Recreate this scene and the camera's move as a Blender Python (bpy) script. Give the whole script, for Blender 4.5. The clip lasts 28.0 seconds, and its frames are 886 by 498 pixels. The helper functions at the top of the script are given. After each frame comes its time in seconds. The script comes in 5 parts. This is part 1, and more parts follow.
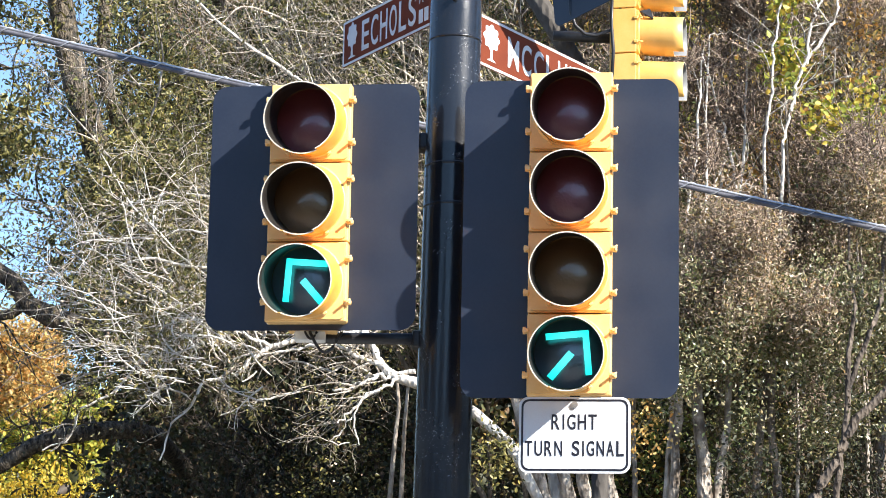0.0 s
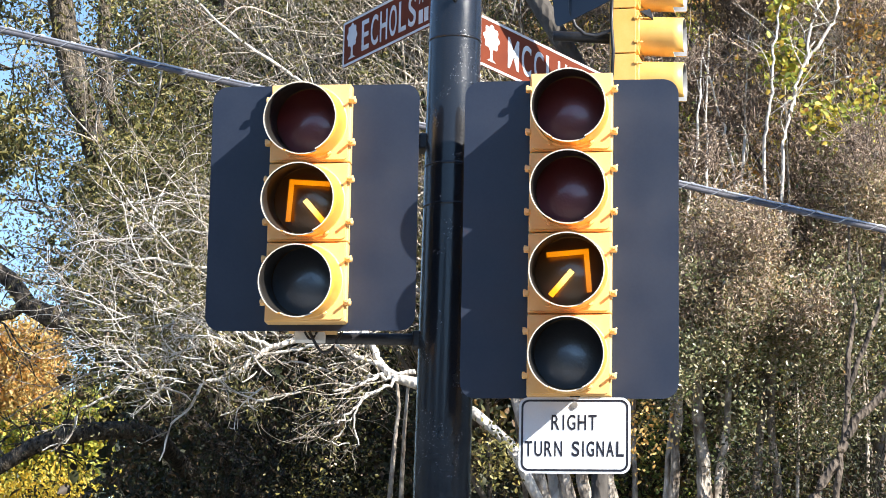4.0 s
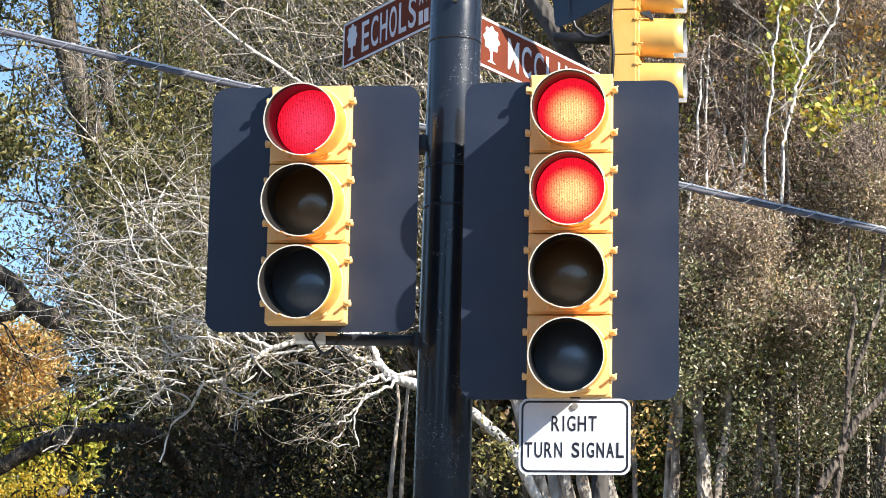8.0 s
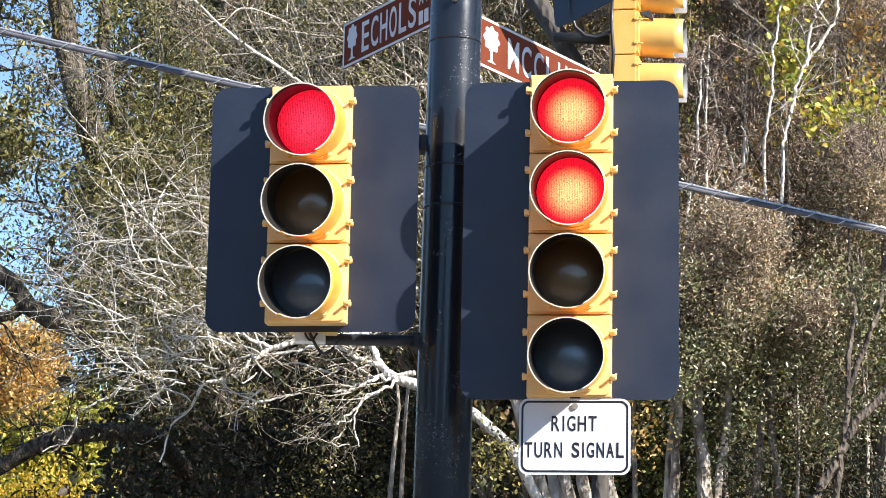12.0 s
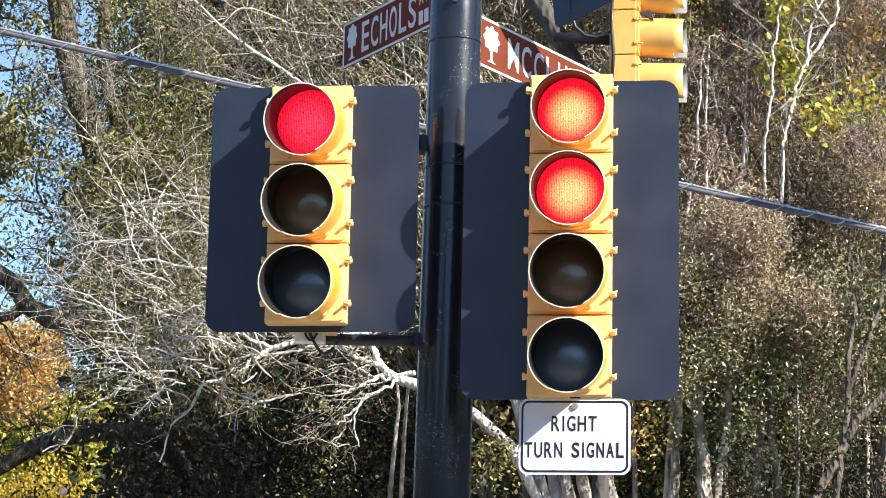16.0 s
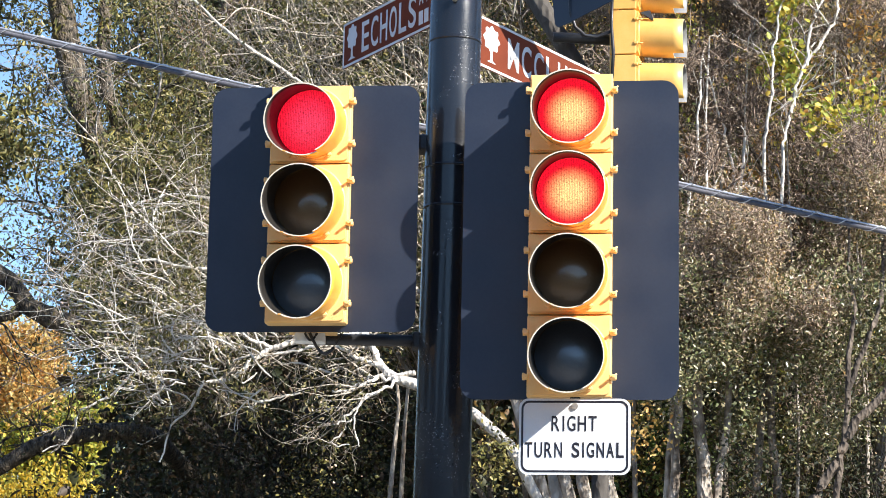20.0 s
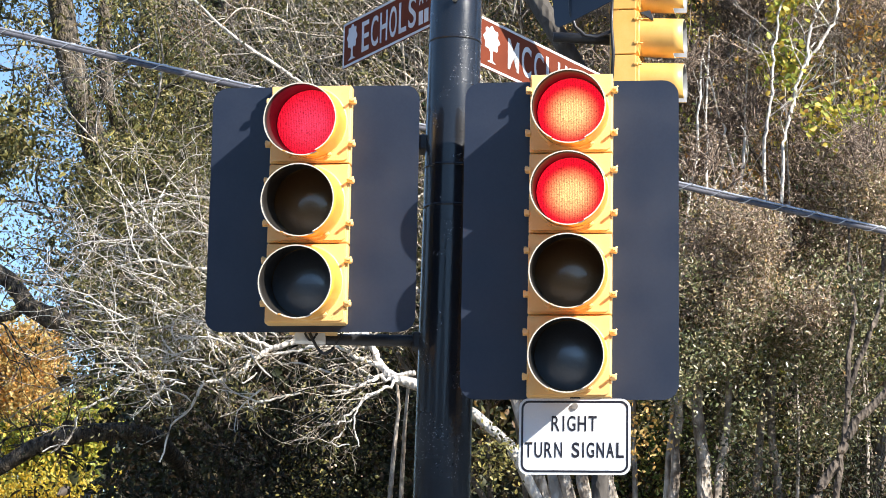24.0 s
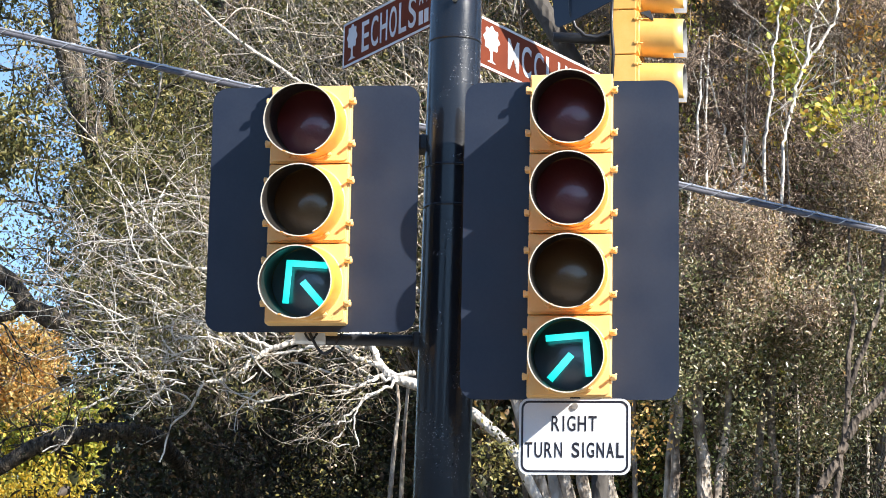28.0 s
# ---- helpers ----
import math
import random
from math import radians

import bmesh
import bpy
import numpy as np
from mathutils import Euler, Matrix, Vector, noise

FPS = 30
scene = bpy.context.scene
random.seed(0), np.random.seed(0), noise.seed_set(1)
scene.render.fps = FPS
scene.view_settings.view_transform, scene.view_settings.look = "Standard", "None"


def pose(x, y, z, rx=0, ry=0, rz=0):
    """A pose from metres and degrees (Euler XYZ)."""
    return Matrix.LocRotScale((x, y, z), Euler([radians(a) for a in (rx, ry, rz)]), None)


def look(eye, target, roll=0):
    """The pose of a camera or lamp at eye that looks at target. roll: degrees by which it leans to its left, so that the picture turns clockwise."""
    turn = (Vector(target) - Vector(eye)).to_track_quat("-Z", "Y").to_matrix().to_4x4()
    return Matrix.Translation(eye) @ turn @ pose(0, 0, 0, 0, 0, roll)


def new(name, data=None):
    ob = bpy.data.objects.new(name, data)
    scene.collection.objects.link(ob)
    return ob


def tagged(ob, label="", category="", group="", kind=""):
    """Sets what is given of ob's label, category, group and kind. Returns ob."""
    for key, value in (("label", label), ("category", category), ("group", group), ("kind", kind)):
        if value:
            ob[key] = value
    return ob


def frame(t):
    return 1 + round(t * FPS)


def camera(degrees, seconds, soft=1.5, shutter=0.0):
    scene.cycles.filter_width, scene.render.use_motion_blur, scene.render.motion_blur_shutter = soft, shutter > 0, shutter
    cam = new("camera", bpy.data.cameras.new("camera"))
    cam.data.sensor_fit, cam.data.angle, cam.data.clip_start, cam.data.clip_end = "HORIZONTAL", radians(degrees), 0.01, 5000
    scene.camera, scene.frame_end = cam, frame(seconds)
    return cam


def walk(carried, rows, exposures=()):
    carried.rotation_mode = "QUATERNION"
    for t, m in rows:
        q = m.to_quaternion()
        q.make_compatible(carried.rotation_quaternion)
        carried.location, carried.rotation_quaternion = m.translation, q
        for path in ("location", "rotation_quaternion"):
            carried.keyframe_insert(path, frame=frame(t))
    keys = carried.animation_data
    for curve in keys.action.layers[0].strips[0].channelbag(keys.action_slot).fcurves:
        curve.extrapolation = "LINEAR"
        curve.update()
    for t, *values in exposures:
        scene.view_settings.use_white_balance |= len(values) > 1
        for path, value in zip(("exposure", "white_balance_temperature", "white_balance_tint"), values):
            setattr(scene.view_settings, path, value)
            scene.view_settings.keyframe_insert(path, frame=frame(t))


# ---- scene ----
# A street corner: a black signal pole with two yellow signal heads, street name signs, a cable and autumn trees behind.
cam = camera(21.4, 28.0, soft=0.8)
EYE = (0.0, -9.5, 1.5)
AIM = look(EYE, (0.0, 0.0, 3.43), 1.1)
# the tripod is still, but for one knock at about six seconds: seconds, tilt up, turn to the right, in degrees
KNOCK = [(0.0, -0.037, 0.0), (3.5, -0.037, 0.0), (5.4, 0.014, 0.008), (5.6, 0.010, 0.008), (5.8, -0.014, 0.0),
         (5.9, -0.07, 0.01), (6.0, 0.18, 0.022), (6.1, 0.10, 0.012), (6.2, 0.065, 0.0), (6.3, 0.0, 0.0), (28.0, 0.0, 0.0)]
walk(cam, [(t, AIM @ pose(0, 0, 0, up, -turn, 0)) for t, up, turn in KNOCK],
     [(0.0, 1.23), (3.5, 1.23), (5.5, 1.11), (7.0, 1.06), (28.0, 1.06)])

# ---- world, sun, exposure ----
SUN_TO = Vector((1.22, -1.0, 1.03)).normalized()
world = bpy.data.worlds.new("world")
scene.world = world
world.use_nodes = True
wn = world.node_tree.nodes
sky = wn.new("ShaderNodeTexSky")
sky.sky_type, sky.sun_disc = "NISHITA", False
sky.sun_elevation = math.asin(SUN_TO.z)
sky.sun_rotation = math.atan2(SUN_TO.x, SUN_TO.y)
sky.air_density, sky.dust_density, sky.ozone_density = 1.0, 0.0, 4.0
world.node_tree.links.new(sky.outputs[0], wn["Background"].inputs[0])
wn["Background"].inputs[1].default_value = 0.11
sun = new("sun", bpy.data.lights.new("sun", "SUN"))
sun.data.energy, sun.data.angle, sun.data.color = 5.0, radians(0.53), (1.0, 0.955, 0.88)
sun.matrix_world = look((12, -10, 7), Vector((12, -10, 7)) - SUN_TO)


# ---- materials ----
def node_mat(name):
    m = bpy.data.materials.new(name)
    m.use_nodes = True
    return m, m.node_tree.nodes, m.node_tree.links, m.node_tree.nodes["Principled BSDF"]


def painted(name, dark, light, rough=0.5, metal=0.0, scale=14.0, bump=0.08, coat=0.0, fine=160.0, rough_var=0.12):
    """A worn surface: two scales of noise between two colours, uneven gloss and a fine relief."""
    m, n, l, p = node_mat(name)
    co = n.new("ShaderNodeTexCoord")
    a, b = n.new("ShaderNodeTexNoise"), n.new("ShaderNodeTexNoise")
    a.inputs["Scale"].default_value, a.inputs["Detail"].default_value = scale, 6
    b.inputs["Scale"].default_value, b.inputs["Detail"].default_value = fine, 3
    l.new(co.outputs["Object"], a.inputs["Vector"])
    l.new(co.outputs["Object"], b.inputs["Vector"])
    mix = n.new("ShaderNodeMath")
    mix.operation = "MULTIPLY_ADD"
    l.new(b.outputs[0], mix.inputs[0])
    mix.inputs[1].default_value = 0.45
    l.new(a.outputs[0], mix.inputs[2])
    ramp = n.new("ShaderNodeValToRGB")
    ramp.color_ramp.elements[0].position, ramp.color_ramp.elements[1].position = 0.45, 0.98
    ramp.color_ramp.elements[0].color, ramp.color_ramp.elements[1].color = (*dark, 1), (*light, 1)
    l.new(mix.outputs[0], ramp.inputs[0])
    l.new(ramp.outputs[0], p.inputs["Base Color"])
    rr = n.new("ShaderNodeMapRange")
    rr.inputs["To Min"].default_value, rr.inputs["To Max"].default_value = max(0.03, rough - rough_var), min(1, rough + rough_var)
    l.new(a.outputs[0], rr.inputs["Value"])
    l.new(rr.outputs[0], p.inputs["Roughness"])
    p.inputs["Metallic"].default_value = metal
    p.inputs["Coat Weight"].default_value = coat
    bp = n.new("ShaderNodeBump")
    bp.inputs["Strength"].default_value, bp.inputs["Distance"].default_value = bump, 0.01
    l.new(b.outputs[0], bp.inputs["Height"])
    l.new(bp.outputs[0], p.inputs["Normal"])
    return m


def leaf_mat(name, colours, rough=0.5, through_light=0.2):
    """Leaves: each takes its own colour from a row of colours, and lets some light through."""
    m, n, l, p = node_mat(name)
    g = n.new("ShaderNodeNewGeometry")
    ramp = n.new("ShaderNodeValToRGB")
    el = ramp.color_ramp.elements
    while len(el) < len(colours):
        el.new(0.5)
    for i, c in enumerate(colours):
        el[i].position, el[i].color = i / max(1, len(colours) - 1), (*c, 1)
    l.new(g.outputs["Random Per Island"], ramp.inputs[0])
    l.new(ramp.outputs[0], p.inputs["Base Color"])
    p.inputs["Roughness"].default_value = rough
    tr, mx = n.new("ShaderNodeBsdfTranslucent"), n.new("ShaderNodeMixShader")
    l.new(ramp.outputs[0], tr.inputs[0])
    mx.inputs[0].default_value = through_light
    l.new(p.outputs[0], mx.inputs[1])
    l.new(tr.outputs[0], mx.inputs[2])
    l.new(mx.outputs[0], n["Material Output"].inputs[0])
    return m


def bark_mat(name, dark, light, scale=9.0):
    m, n, l, p = node_mat(name)
    co = n.new("ShaderNodeTexCoord")
    mp = n.new("ShaderNodeMapping")
    mp.inputs["Scale"].default_value = (1.4, 1.4, 0.75)
    l.new(co.outputs["Object"], mp.inputs[0])
    a, b = n.new("ShaderNodeTexNoise"), n.new("ShaderNodeTexVoronoi")
    a.inputs["Scale"].default_value, a.inputs["Detail"].default_value = scale, 8
    b.inputs["Scale"].default_value = scale * 3
    l.new(mp.outputs[0], a.inputs["Vector"])
    l.new(mp.outputs[0], b.inputs["Vector"])
    ramp = n.new("ShaderNodeValToRGB")
    ramp.color_ramp.elements[0].position, ramp.color_ramp.elements[1].position = 0.36, 0.66
    ramp.color_ramp.elements[0].color, ramp.color_ramp.elements[1].color = (*dark, 1), (*light, 1)
    l.new(a.outputs[0], ramp.inputs[0])
    l.new(ramp.outputs[0], p.inputs["Base Color"])
    p.inputs["Roughness"].default_value = 0.85
    bp = n.new("ShaderNodeBump")
    bp.inputs["Strength"].default_value, bp.inputs["Distance"].default_value = 0.8, 0.02
    l.new(b.outputs[0], bp.inputs["Height"])
    l.new(bp.outputs[0], p.inputs["Normal"])
    return m


def lamp_mat(name, edge, core, strength, radius=0.15, centre=(0.0, 0.0), fine=420.0, ribs=(0.93, 1.05)):
    """A lit signal: from the core's colour to the edge's, with the fine ribs of the lens."""
    m, n, l, p = node_mat(name)
    co = n.new("ShaderNodeTexCoord")
    sub = n.new("ShaderNodeVectorMath")
    sub.operation = "SUBTRACT"
    sub.inputs[1].default_value = (centre[0], 0, centre[1])
    l.new(co.outputs["Object"], sub.inputs[0])
    flat = n.new("ShaderNodeVectorMath")
    flat.operation = "MULTIPLY"
    flat.inputs[1].default_value = (1, 0, 1)
    l.new(sub.outputs[0], flat.inputs[0])
    ln = n.new("ShaderNodeVectorMath")
    ln.operation = "LENGTH"
    l.new(flat.outputs[0], ln.inputs[0])
    mr = n.new("ShaderNodeMapRange")
    mr.interpolation_type = "SMOOTHSTEP"
    mr.inputs["From Min"].default_value, mr.inputs["From Max"].default_value = radius * 0.18, radius
    l.new(ln.outputs["Value"], mr.inputs["Value"])
    ramp = n.new("ShaderNodeValToRGB")
    ramp.color_ramp.elements[0].color, ramp.color_ramp.elements[1].color = (*core, 1), (*edge, 1)
    l.new(mr.outputs[0], ramp.inputs[0])
    wave = n.new("ShaderNodeTexWave")
    wave.bands_direction = "X"
    wave.inputs["Scale"].default_value, wave.inputs["Distortion"].default_value = fine / 6.0, 0.35
    wave.inputs["Detail"].default_value = 2
    l.new(co.outputs["Object"], wave.inputs["Vector"])
    st = n.new("ShaderNodeMapRange")
    st.inputs["To Min"].default_value, st.inputs["To Max"].default_value = strength * ribs[0], strength * ribs[1]
    l.new(wave.outputs["Fac"], st.inputs["Value"])
    grain = n.new("ShaderNodeTexNoise")
    grain.inputs["Scale"].default_value, grain.inputs["Detail"].default_value = 210, 1
    l.new(co.outputs["Object"], grain.inputs["Vector"])
    amp = (ribs[1] - ribs[0]) * 0.9
    gm = n.new("ShaderNodeMapRange")
    gm.inputs["From Min"].default_value, gm.inputs["From Max"].default_value = 0.28, 0.72
    gm.inputs["To Min"].default_value, gm.inputs["To Max"].default_value = 1 - amp, 1 + amp
    l.new(grain.outputs[0], gm.inputs["Value"])
    both = n.new("ShaderNodeMath")
    both.operation = "MULTIPLY"
    l.new(st.outputs[0], both.inputs[0])
    l.new(gm.outputs[0], both.inputs[1])
    l.new(ramp.outputs[0], p.inputs["Emission Color"])
    l.new(both.outputs[0], p.inputs["Emission Strength"])
    p.inputs["Base Color"].default_value = (0.02, 0.02, 0.02, 1)
    p.inputs["Roughness"].default_value = 0.35
    return m


def lens_mat(name, colour, tint, rough=0.22):
    """A dark signal lens: coloured plastic with a fine ribbed relief under a glossy skin."""
    m, n, l, p = node_mat(name)
    co = n.new("ShaderNodeTexCoord")
    v = n.new("ShaderNodeTexVoronoi")
    v.inputs["Scale"].default_value = 90
    l.new(co.outputs["Object"], v.inputs["Vector"])
    bp = n.new("ShaderNodeBump")
    bp.inputs["Strength"].default_value, bp.inputs["Distance"].default_value = 0.12, 0.004
    l.new(v.outputs["Distance"], bp.inputs["Height"])
    l.new(bp.outputs[0], p.inputs["Normal"])
    p.inputs["Base Color"].default_value = (*colour, 1)
    p.inputs["Roughness"].default_value = 0.34
    p.inputs["IOR"].default_value = 2.3
    p.inputs["Specular Tint"].default_value = (*tint, 1)
    p.inputs["Coat Weight"].default_value = 1.0
    p.inputs["Coat Roughness"].default_value = rough
    return m


def chipped(m):
    """Small pale specks in a dark paint: chips, and painted glints of the sun."""
    n, l = m.node_tree.nodes, m.node_tree.links
    p = n["Principled BSDF"]
    base = p.inputs["Base Color"].links[0].from_socket
    co = n.new("ShaderNodeTexCoord")
    v, big = n.new("ShaderNodeTexVoronoi"), n.new("ShaderNodeTexNoise")
    v.inputs["Scale"].default_value, big.inputs["Scale"].default_value = 85, 6
    warp, add = n.new("ShaderNodeTexNoise"), n.new("ShaderNodeVectorMath")
    warp.inputs["Scale"].default_value, add.operation = 60, "MULTIPLY_ADD"
    add.inputs[1].default_value = (0.02, 0.02, 0.02)
    l.new(co.outputs["Object"], warp.inputs["Vector"])
    l.new(warp.outputs["Color"], add.inputs[0])
    l.new(co.outputs["Object"], add.inputs[2])
    l.new(add.outputs[0], v.inputs["Vector"])
    l.new(co.outputs["Object"], big.inputs["Vector"])
    spot, patch, both = (n.new("ShaderNodeMath") for _ in range(3))
    spot.operation, spot.inputs[1].default_value = "LESS_THAN", 0.20
    patch.operation, patch.inputs[1].default_value = "GREATER_THAN", 0.58
    both.operation = "MULTIPLY"
    l.new(v.outputs["Distance"], spot.inputs[0])
    l.new(big.outputs[0], patch.inputs[0])
    l.new(spot.outputs[0], both.inputs[0])
    l.new(patch.outputs[0], both.inputs[1])
    mix = n.new("ShaderNodeMix")
    mix.data_type = "RGBA"
    l.new(both.outputs[0], mix.inputs["Factor"])
    l.new(base, mix.inputs["A"])
    mix.inputs["B"].default_value = (0.22, 0.22, 0.23, 1)
    l.new(mix.outputs["Result"], p.inputs["Base Color"])
    return m


YELLOW = painted("signal_yellow", (0.84, 0.52, 0.19), (0.92, 0.61, 0.26), 0.38, scale=9, bump=0.03)
VISOR_YELLOW = painted("visor_yellow", (0.80, 0.37, 0.045), (0.88, 0.45, 0.075), 0.34, scale=9, bump=0.03)
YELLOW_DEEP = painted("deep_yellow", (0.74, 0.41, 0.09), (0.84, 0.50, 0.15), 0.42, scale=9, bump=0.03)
# visor rim painted pale to stand for the sun on its edge
SUNLIT_EDGE = painted("worn_edge", (0.55, 0.48, 0.36), (0.75, 0.70, 0.60), 0.5, bump=0.03)
GASKET = painted("gasket", (0.13, 0.075, 0.02), (0.22, 0.13, 0.04), 0.5)
VISOR_BLACK = painted("visor_black", (0.012, 0.010, 0.009), (0.03, 0.026, 0.022), 0.45, bump=0.04)
# far signal's visor inside: light falling into it put into the colour
VISOR_LIT_INSIDE = painted("visor_pale", (0.16, 0.16, 0.16), (0.24, 0.24, 0.24), 0.5, bump=0.04)
PLATE_BLACK = painted("plate_black", (0.014, 0.020, 0.038), (0.023, 0.030, 0.050), 0.40, scale=5, bump=0.02, fine=90)
POLE_BLACK = chipped(painted("pole_black", (0.006, 0.007, 0.010), (0.017, 0.018, 0.023), 0.25, scale=6, bump=0.10, coat=0.3, fine=110))
FITTING_BLACK = painted("fitting_black", (0.012, 0.012, 0.014), (0.035, 0.035, 0.04), 0.4)
STEEL = painted("bright_steel", (0.45, 0.45, 0.46), (0.7, 0.7, 0.7), 0.35, metal=0.8)
WHITE_PLASTIC = painted("white_plastic", (0.72, 0.72, 0.70), (0.85, 0.85, 0.83), 0.4)
SIGN_WHITE = painted("sign_white", (0.62, 0.63, 0.65), (0.72, 0.73, 0.75), 0.4, scale=6, bump=0.01)
SIGN_BLACK = painted("sign_black", (0.008, 0.009, 0.016), (0.02, 0.02, 0.03), 0.4)
SIGN_BROWN = painted("sign_brown", (0.125, 0.027, 0.012), (0.185, 0.042, 0.018), 0.75, scale=7, bump=0.01)
SIGN_BROWN.node_tree.nodes["Principled BSDF"].inputs["Specular IOR Level"].default_value = 0.2
CABLE_GREY = painted("cable_grey", (0.05, 0.05, 0.065), (0.13, 0.13, 0.15), 0.6, scale=30)
GALV = painted("galvanised_wire", (0.50, 0.50, 0.52), (0.72, 0.72, 0.74), 0.3, metal=0.7)
WOOD_POLE = bark_mat("weathered_wood", (0.045, 0.038, 0.032), (0.12, 0.105, 0.09), 6)
LENS_RED = lens_mat("lens_red", (0.17, 0.022, 0.022), (1.0, 0.52, 0.55), 0.11)
LENS_AMBER = lens_mat("lens_amber", (0.13, 0.055, 0.014), (1.0, 0.68, 0.42), 0.11)
LENS_GREEN = lens_mat("lens_green", (0.036, 0.042, 0.052), (0.88, 0.93, 1.0), 0.11)
LIT_RED = lamp_mat("lit_red", (0.80, 0.006, 0.025), (1.0, 0.035, 0.09), 0.62, fine=270, ribs=(0.62, 1.22))
LIT_RED_WARM = lamp_mat("lit_red_warm", (0.78, 0.006, 0.022), (1.0, 0.58, 0.22), 0.70, radius=0.122, centre=(0.0, -0.012), fine=290, ribs=(0.66, 1.2))
LIT_GREEN = lamp_mat("lit_green", (0.006, 0.78, 0.70), (0.10, 0.94, 0.96), 0.64, radius=0.13, fine=600)
LIT_AMBER = lamp_mat("lit_amber", (0.72, 0.20, 0.0), (0.95, 0.32, 0.0), 0.52, radius=0.13, fine=600)
LIT_AMBER_HOT = lamp_mat("lit_amber_hot", (1.0, 0.34, 0.0), (1.0, 0.70, 0.18), 1.0, radius=0.085, centre=(0.0, -0.03), fine=600)
ASPHALT = painted("asphalt", (0.12, 0.12, 0.12), (0.19, 0.188, 0.18), 0.85, scale=2.0, bump=0.5, fine=60)
CONCRETE = painted("concrete", (0.30, 0.29, 0.27), (0.42, 0.41, 0.38), 0.85, scale=1.5, bump=0.3, fine=40)
EARTH = painted("leaf_litter", (0.05, 0.04, 0.025), (0.13, 0.10, 0.05), 0.95, scale=1.2, bump=0.6, fine=25)
BARK_BROWN = bark_mat("bark_brown", (0.018, 0.014, 0.010), (0.19, 0.15, 0.105), 16)
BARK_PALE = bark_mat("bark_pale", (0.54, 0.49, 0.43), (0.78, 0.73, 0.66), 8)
BARK_WAN = bark_mat("bark_wan", (0.21, 0.175, 0.135), (0.56, 0.495, 0.41), 12)
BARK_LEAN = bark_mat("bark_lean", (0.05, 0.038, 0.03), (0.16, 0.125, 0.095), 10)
# some of the dark patches stand for shade on the stems
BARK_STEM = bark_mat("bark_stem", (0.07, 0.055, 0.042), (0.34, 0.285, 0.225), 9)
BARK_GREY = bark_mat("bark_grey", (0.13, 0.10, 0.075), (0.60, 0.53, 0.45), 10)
BARK_TWIG = bark_mat("bark_twig", (0.13, 0.092, 0.068), (0.40, 0.305, 0.235), 14)
BARK_DARK = bark_mat("bark_dark", (0.02, 0.016, 0.013), (0.06, 0.048, 0.038))
LEAF_OLIVE = leaf_mat("leaf_olive", [(0.06, 0.06, 0.02), (0.13, 0.125, 0.04), (0.22, 0.20, 0.07), (0.20, 0.15, 0.07), (0.30, 0.26, 0.10)])
LEAF_SPRING = leaf_mat("leaf_spring", [(0.03, 0.036, 0.012), (0.11, 0.115, 0.035), (0.25, 0.22, 0.07), (0.40, 0.34, 0.10), (0.05, 0.048, 0.02), (0.19, 0.135, 0.055)], 0.4, 0.22)
LEAF_GREEN = leaf_mat("leaf_green", [(0.03, 0.06, 0.016), (0.08, 0.13, 0.03), (0.17, 0.23, 0.05), (0.28, 0.30, 0.07), (0.38, 0.33, 0.09)])
# dark tones that put the shade under and behind the trees into the leaves
LEAF_SHADE = leaf_mat("leaf_dark", [(0.016, 0.022, 0.010), (0.032, 0.040, 0.016), (0.055, 0.060, 0.024), (0.085, 0.055, 0.028), (0.06, 0.04, 0.024)], 0.6, 0.2)
LEAF_LIME = leaf_mat("leaf_lime", [(0.20, 0.25, 0.05), (0.44, 0.48, 0.08), (0.66, 0.58, 0.10), (0.68, 0.46, 0.08), (0.30, 0.36, 0.06), (0.10, 0.12, 0.03)], through_light=0.4)
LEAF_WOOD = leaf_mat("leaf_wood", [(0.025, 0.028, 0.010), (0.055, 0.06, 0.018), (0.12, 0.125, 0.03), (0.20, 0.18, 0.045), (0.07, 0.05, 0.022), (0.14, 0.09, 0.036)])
LEAF_MIX = leaf_mat("leaf_mix", [(0.035, 0.055, 0.025), (0.07, 0.095, 0.04), (0.13, 0.16, 0.06), (0.30, 0.29, 0.09), (0.42, 0.24, 0.08), (0.24, 0.15, 0.08), (0.06, 0.08, 0.035)], 0.28, 0.35)
# the last, cream tone paints sun glints on some of the leaves
LEAF_GLOSS = leaf_mat("leaf_gloss", [(0.06, 0.08, 0.03), (0.13, 0.15, 0.06), (0.26, 0.27, 0.13), (0.38, 0.36, 0.20), (0.22, 0.18, 0.09), (0.10, 0.125, 0.05), (0.44, 0.34, 0.19), (0.17, 0.18, 0.08), (0.64, 0.60, 0.47)], 0.2, 0.12)
LEAF_BRONZE = leaf_mat("leaf_bronze", [(0.18, 0.16, 0.08), (0.34, 0.25, 0.13), (0.50, 0.40, 0.23), (0.22, 0.23, 0.10), (0.46, 0.27, 0.11), (0.12, 0.12, 0.06), (0.64, 0.56, 0.42)], 0.3, 0.15)
LEAF_AUTUMN = leaf_mat("leaf_autumn", [(0.02, 0.028, 0.012), (0.05, 0.06, 0.02), (0.11, 0.11, 0.035), (0.26, 0.17, 0.04), (0.15, 0.08, 0.03), (0.06, 0.045, 0.026), (0.03, 0.04, 0.016)])
LEAF_YELLOW = leaf_mat("leaf_yellow", [(0.58, 0.36, 0.03), (0.70, 0.48, 0.05), (0.30, 0.28, 0.04), (0.74, 0.56, 0.08)], through_light=0.4)
